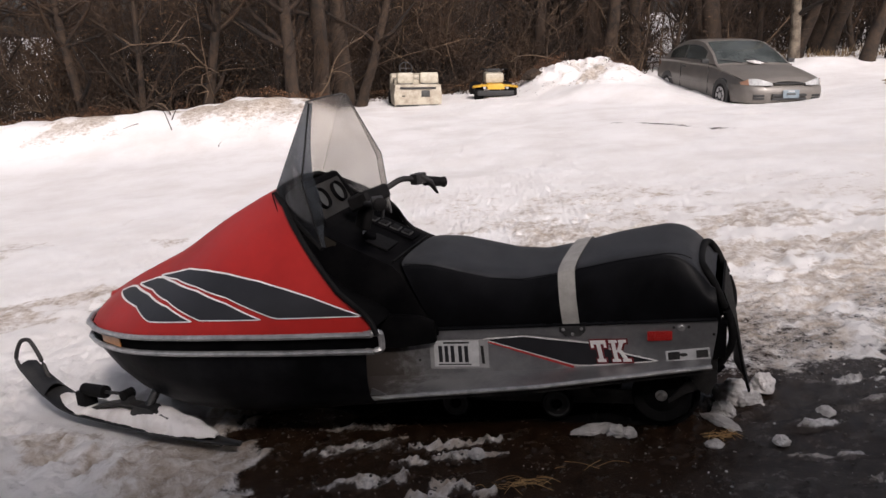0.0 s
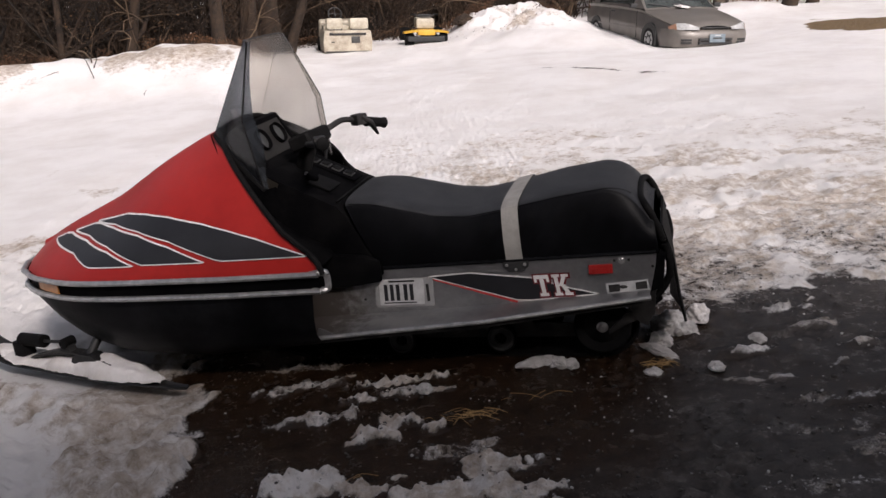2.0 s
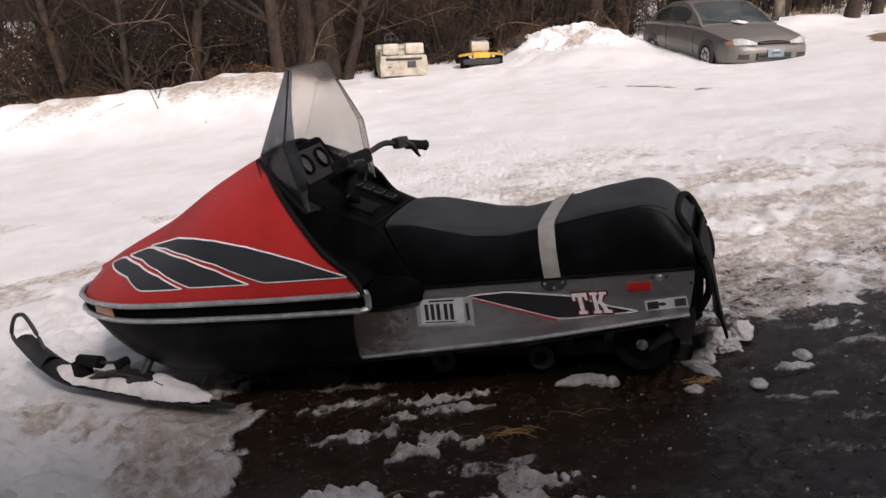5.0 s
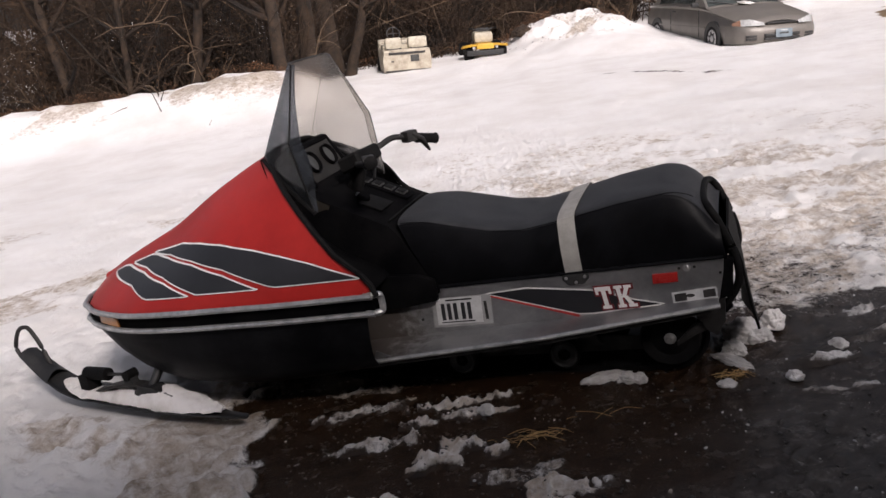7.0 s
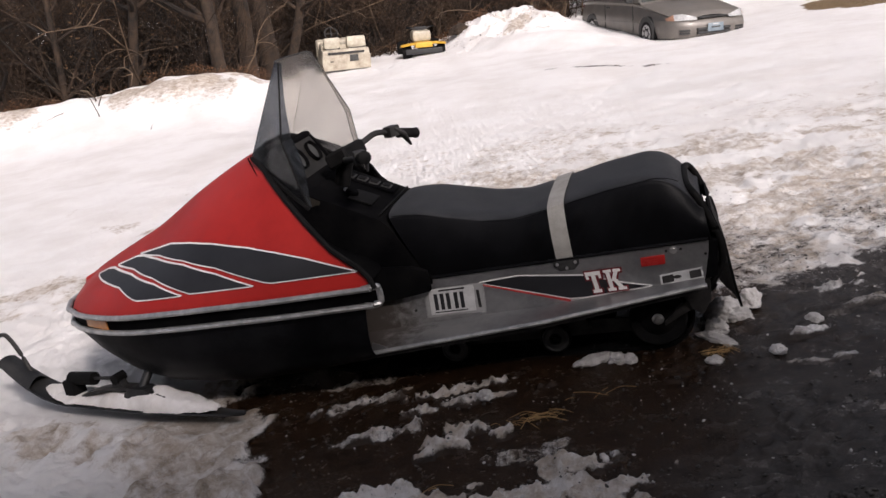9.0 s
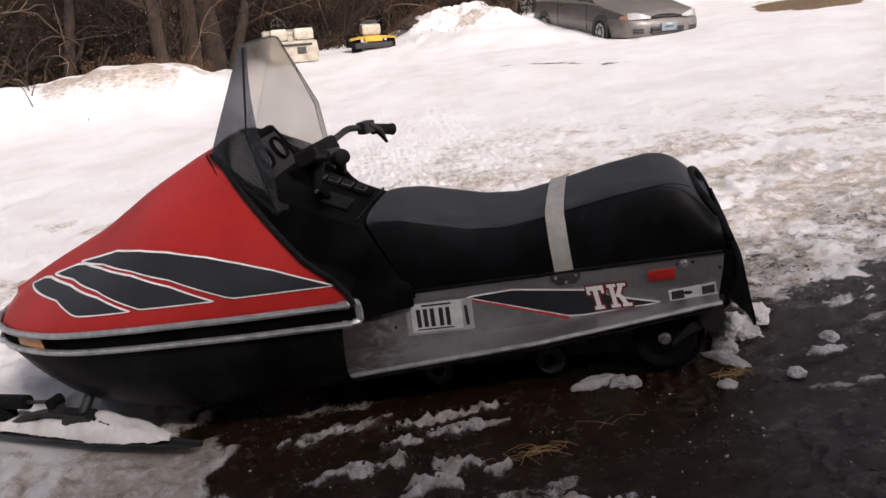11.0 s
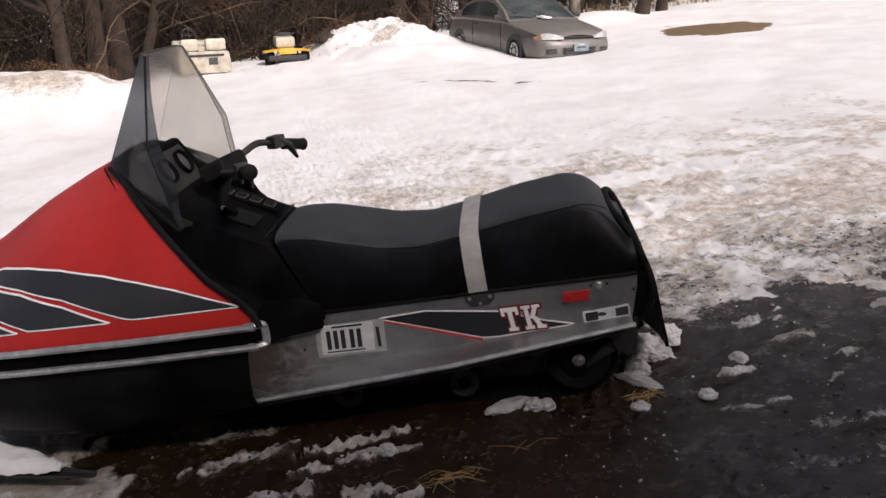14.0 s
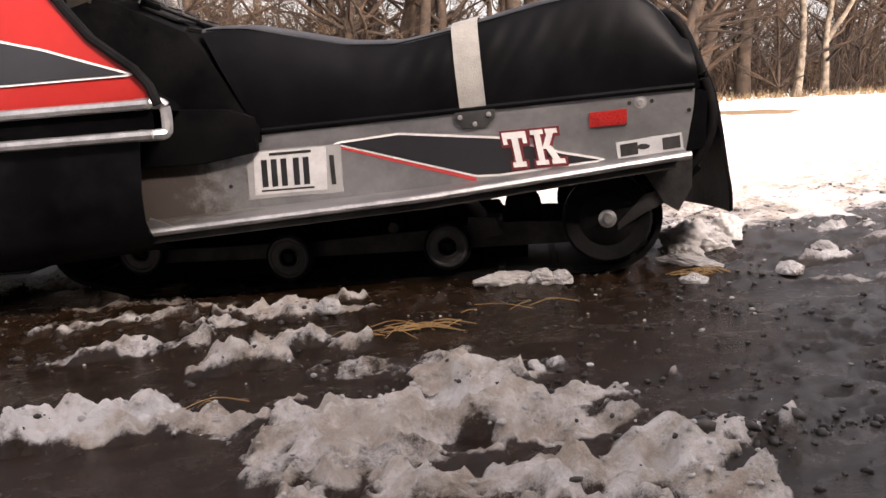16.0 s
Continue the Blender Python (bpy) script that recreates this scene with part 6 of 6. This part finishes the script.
def tree_meshes(seed, height, girth, lean, limbs, twigs, bark, low_limbs=0.15, fork=False):
    rg = np.random.default_rng(seed)
    trunk, crown = Tubes(), Tubes()
    stems = []
    main = wander(rg, (0, 0, -0.15), (lean, rg.normal(0, 0.05), 1), height, 12, 0.05, 0.03)
    trunk.add(main, [girth * (1.25 if k == 0 else 1.0) * (1 - 0.9 * (k / 12) ** 0.9) + 0.012 for k in range(13)], 10)
    stems.append((main, girth))
    if fork:
        k = 3
        other = wander(rg, main[k], (-lean + rg.choice([-0.5, 0.5]), rg.normal(0, 0.2), 1), height * 0.75, 10, 0.07, 0.04)
        trunk.add(other, [girth * 0.7 * (1 - 0.9 * (q / 10) ** 0.9) + 0.012 for q in range(11)], 8)
        stems.append((other, girth * 0.7))
    ends = []
    for n in range(limbs):
        pts, g = stems[n % len(stems)]
        f = low_limbs + (0.95 - low_limbs) * rg.random()
        k = min(int(f * (len(pts) - 1)), len(pts) - 2)
        a = rg.random() * 6.28
        ln = height * (0.18 + 0.24 * rg.random()) * (1.1 - 0.6 * f)
        limb = wander(rg, pts[k], (math.cos(a), math.sin(a), 0.35 + 0.6 * rg.random()), ln, 6, 0.16, 0.03)
        r0 = g * (1 - 0.85 * f) * 0.5 + 0.008
        crown.add(limb, [r0 * (1 - 0.85 * q / 6) + 0.003 for q in range(7)], 5)
        ends.append((limb, r0))
    for n in range(twigs):
        limb, r0 = ends[n % len(ends)]
        k = rg.integers(1, len(limb))
        a = rg.random() * 6.28
        tw = wander(rg, limb[k], (math.cos(a), math.sin(a), 0.5 * rg.normal()), height * (0.05 + 0.10 * rg.random()), 4, 0.25, 0.02)
        crown.add(tw, [0.007, 0.006, 0.005, 0.004, 0.002], 3)
    return trunk.mesh("trunk", bark), crown.mesh("crown", TWIG)


def make_tree(name, meshes, place, label):
    root = thing(name, place, label, "tree", group="trees of the windbreak")
    for key, me in zip(("trunk", "crown"), meshes):
        ob = new(key, me)
        ob.parent = root
    return root


KINDS = [tree_meshes(11, 8.0, 0.13, 0.05, 26, 260, BARK), tree_meshes(12, 9.0, 0.17, 0.22, 24, 240, BARK, 0.25), tree_meshes(13, 7.0, 0.09, -0.08, 26, 280, BARK),
         tree_meshes(14, 8.5, 0.15, -0.02, 26, 260, PALE_BARK, 0.2, True), tree_meshes(15, 6.0, 0.06, 0.12, 30, 280, BARK, 0.08), tree_meshes(16, 10.0, 0.2, 0.03, 22, 240, BARK, 0.3)]
LABELS = ["bare tree with grey-brown bark and thin branches", "leaning bare tree with a thick trunk", "slender bare tree with many twigs", "forked bare tree with pale peeling bark", "thin bare sapling with dense twigs", "tall bare tree with a stout trunk"]
originals = {}


def plant(kind, x, y, turn, size):
    at = pose(x, y, ground_z(x, y) - 0.02, 0, 0, turn) @ Matrix.Scale(size, 4)
    if kind not in originals:
        originals[kind] = make_tree("tree", KINDS[kind], at, LABELS[kind])
    else:
        copy_thing(originals[kind], pose(0, 0, 0)).matrix_basis = at


def in_gap(x, y):
    """Open lane through the wood, where the sky shows between the trunks behind the car."""
    k = (np.asarray(x) + 0.1) / (np.asarray(y) - 0.1)
    return (k > 0.203) & (k < 0.245)


# trunks that stand out singly: kind, x, y, turn, size
SINGLE = [(0, -2.78, 15.1, 100, 0.85), (1, -2.0, 17.8, 0, 0.6), (2, -4.31, 15.1, 200, 0.9), (2, -6.3, 15.4, 60, 0.9), (4, -8.2, 15.3, 40, 0.9), (4, -5.4, 15.4, 300, 0.9), (5, 2.9, 21.5, 30, 1.0), (1, 8.0, 18.6, 10, 0.8), (3, 7.05, 20.0, 60, 0.75), (1, 7.4, 21.0, 350, 0.8),
          (5, 5.6, 21.0, 200, 1.1), (5, 3.6, 22.5, 60, 1.0), (3, 13.4, 22.6, 90, 0.75), (3, 14.6, 23.2, 20, 0.7), (0, 9.3, 20.4, 0, 0.9), (0, 1.7, 21.2, 40, 1.0), (0, 2.35, 22.2, 190, 1.0), (5, 3.25, 21.0, 310, 0.8), (0, 4.0, 21.6, 75, 1.1), (4, 4.75, 21.1, 20, 0.8),
          (5, 5.75, 22.6, 120, 1.0), (5, 6.3, 23.2, 280, 1.1), (1, 8.6, 22.4, 330, 1.0), (5, 9.0, 24.0, 10, 1.0), (1, 10.6, 22.8, 15, 1.0), (5, 12.4, 23.5, 70, 1.0), (0, 11.2, 25.0, 0, 1.1)]
for row in SINGLE:
    plant(*row)
rgt = np.random.default_rng(21)
spots = []
while len(spots) < 110:
    x, y = rgt.uniform(-22, 26), rgt.uniform(15.6, 36)
    front = 15.4 if x < -1.5 else 20.3 if x < 5.5 else 21.5
    if y < front + rgt.random() * 2 or in_gap(x, y) or (abs(x + 0.9) < 1.4 and y < 19) or any((x - a) ** 2 + (y - b) ** 2 < 0.7 for a, b in spots):
        continue
    spots.append((x, y))
for n, (x, y) in enumerate(spots):
    plant(int(rgt.choice([0, 2, 2, 3, 4, 4, 5, 1])), x, y, float(rgt.uniform(0, 360)), float(rgt.uniform(0.75, 1.15)))


def thicket(name, count, spot, tall, material, seed, label, category, sides=3, lean=0.35, radius=0.006, forks=2, wobble=0.16, bends=4, reach=0.3, droop_by=0.0):
    """Dense shrubs as one piece of stuff."""
    rg = np.random.default_rng(seed)
    tb = Tubes()
    xs, ys = spot(rg, count)
    zs = ground_parts(xs, ys)[0]
    taper = [1.5 - 1.2 * k / bends for k in range(bends + 1)]
    for x, y, z in zip(xs, ys, zs):
        h = tall * (0.35 + 0.75 * rg.random())
        stem = wander(rg, (x, y, z - 0.05), (rg.normal(0, lean), rg.normal(0, lean), 1), h, bends, wobble, -droop_by)
        r = radius * (0.6 + rg.random())
        tb.add(stem, [r * k for k in taper], sides)
        for _ in range(forks):
            k = rg.integers(1, bends)
            tw = wander(rg, stem[k], (rg.normal(), rg.normal(), 0.6), h * reach * (0.4 + 0.9 * rg.random()), 4, 0.3, -droop_by)
            tb.add(tw, [r * 0.75, r * 0.6, r * 0.45, r * 0.3, r * 0.15], 3)
    ob = new(name, tb.mesh(name, material))
    return tagged(ob, label, category, kind="stuff")


def left_wood(rg, n):
    x = rg.uniform(-20, 1.2, 3 * n)
    x = x[fractal(x, 0 * x, 1.1, 3, 81) + 0.25 * (rg.random(3 * n) - 0.5) > 0.46][:n]
    n = len(x)
    return x, np.where(x < -2.6, 15.0, 18.9) + np.abs(rg.normal(0, 3.2, n)) + rg.random(n) * 0.8


def mid_wood(rg, n):
    x = rg.uniform(-2, 6.5, n)
    y = 20.6 + np.abs(rg.normal(0, 4.0, n))
    keep = ~in_gap(x, y) | (rg.random(n) < 0.12)
    return x[keep], y[keep]


def far_wood(rg, n):
    x = rg.uniform(-45, 60, 3 * n)
    x = x[fractal(x, 0 * x, 2.6, 3, 83) + 0.2 * (rg.random(3 * n) - 0.5) > 0.48][:n]
    x = x[(x < -19) | (x > -7.5) | (rg.random(len(x)) < 0.75)]
    y = 30 + rg.random(len(x)) * 16 + np.where(x > 5, 4, 0)
    keep = ~in_gap(x, y)
    return x[keep], y[keep]


thicket("brushwood", 5600, left_wood, 3.0, TWIG, 41, "dense brown leafless brushwood behind the snow bank", "brushwood", bends=6, forks=4, wobble=0.2)
thicket("brushwood", 2300, mid_wood, 2.8, TWIG, 42, "dense brown leafless brushwood behind the snow heap", "brushwood", bends=6, forks=4, wobble=0.2)
thicket("arching_branches", 420, left_wood, 3.6, ARCH, 44, "pale arching branches in the brushwood", "brushwood", lean=0.7, radius=0.012, forks=7, sides=4, wobble=0.2, bends=10, reach=0.22, droop_by=0.06)
thicket("arching_branches", 160, mid_wood, 3.2, ARCH, 45, "pale arching branches in the brushwood", "brushwood", lean=0.6, radius=0.011, forks=7, sides=4, wobble=0.2, bends=10, reach=0.22, droop_by=0.05)
thicket("brushwood", 3300, far_wood, 5.5, TWIG, 43, "far brown wood of bare stems", "brushwood", radius=0.02, forks=3)


def leaves(name, count, spot, tall, size, seed, material, label):
    """Withered leaves caught in the shrubs."""
    rg = np.random.default_rng(seed)
    xs, ys = spot(rg, count)
    zs = ground_parts(xs, ys)[0]
    h = tall * rg.random(len(xs)) ** 1.3
    cl = fractal(xs, ys + h * 3, 0.8, 3, 60)
    verts, faces = [], []
    for x, y, z, k, c in zip(xs, ys, zs, h, cl):
        if c < 0.44:
            continue
        a, b, s = rg.random() * 6.28, rg.normal(0, 0.7), size * (0.5 + rg.random())
        u = np.array([math.cos(a), math.sin(a), b * 0.5]) * s
        v = np.array([-math.sin(a) * 0.4, math.cos(a) * 0.4, 0.8]) * s * 0.6
        p = np.array([x, y, z + k])
        n = len(verts)
        verts += [tuple(p - u), tuple(p + v * 0.8), tuple(p + u), tuple(p - v)]
        faces.append((n, n + 1, n + 2, n + 3))
    ob = new(name, raw(name, verts, faces, material, False))
    return tagged(ob, label, "leaves", kind="stuff")


leaves("withered_leaves", 60000, left_wood, 3.4, 0.024, 51, LEAF, "brown withered leaves hanging in the brushwood")
# added dark leaves stand in for shade between the low stems
leaves("shade_undergrowth", 45000, left_wood, 1.3, 0.034, 53, SHADE_LEAF, "leaf tangle low in the brushwood, coloured dark for the shade there")
leaves("shade_undergrowth", 9000, mid_wood, 1.1, 0.034, 54, SHADE_LEAF, "leaf tangle low in the brushwood, coloured dark for the shade there")


def bank_foot(rg, n):
    x = rg.uniform(-16, 3.5, n)
    return x, np.where(x < -2.0, 14.25, 18.6) + 0.35 * rg.random(n) + np.abs(rg.normal(0, 0.3, n))


leaves("leaf_litter", 30000, bank_foot, 0.2, 0.014, 55, LITTER, "rusty brown leaf litter along the edge of the snow")


def right_wood(rg, n):
    x = rg.uniform(6, 34, n)
    y = 23.5 + np.abs(rg.normal(0, 5.0, n))
    keep = ~in_gap(x, y)
    return x[keep], y[keep]


leaves("shade_undergrowth", 16000, right_wood, 1.0, 0.05, 56, SHADE_LEAF, "leaf tangle low in the far wood, coloured dark for the shade there")
thicket("brushwood", 3200, right_wood, 2.8, TWIG, 46, "thin brown brushwood between the far trunks", "brushwood", radius=0.009)
leaves("withered_leaves", 14000, right_wood, 2.6, 0.03, 57, LEAF, "brown withered leaves hanging in the far wood")
leaves("withered_leaves", 18000, mid_wood, 2.6, 0.024, 52, LEAF, "brown withered leaves hanging in the brushwood")


def grass_spots(rg, n):
    x, y = rg.uniform(6.6, 9.2, n * 3), rg.uniform(13.8, 16.6, n * 3)
    keep = ground_parts(x, y)[3] > 0.6
    return x[keep][:n], y[keep][:n]


def rim_spots(rg, n):
    x = rg.uniform(7, 24, n)
    return x, 20.3 + 0.1 * x + np.abs(rg.normal(0, 0.9, n))


thicket("dry_grass", 5000, grass_spots, 0.06, MATTED, 61, "patch of dry yellow-brown grass thawed out of the snow", "grass", lean=0.9, radius=0.006, forks=1)
thicket("dry_grass", 1600, rim_spots, 0.28, DRY_GRASS, 62, "tufts of dry yellow grass along the edge of the wood", "grass", lean=0.3, radius=0.007, forks=1)


def bank_spots(rg, n):
    x = rg.uniform(-9, -1.6, n)
    return x, rg.uniform(11.8, 13.4, n)


def heap_spots(rg, n):
    return rg.normal(2.4, 0.7, n), rg.normal(18.0, 0.5, n)


thicket("fallen_twigs", 9, bank_spots, 0.14, TWIG, 71, "few dark broken twigs lying on the snow bank", "twigs", lean=3.0, radius=0.006, forks=2)
scatter("soil_crumbs", 200, heap_spots, 0.008, GRIT, "dark crumbs of soil on the snow heap", "soil", 73)
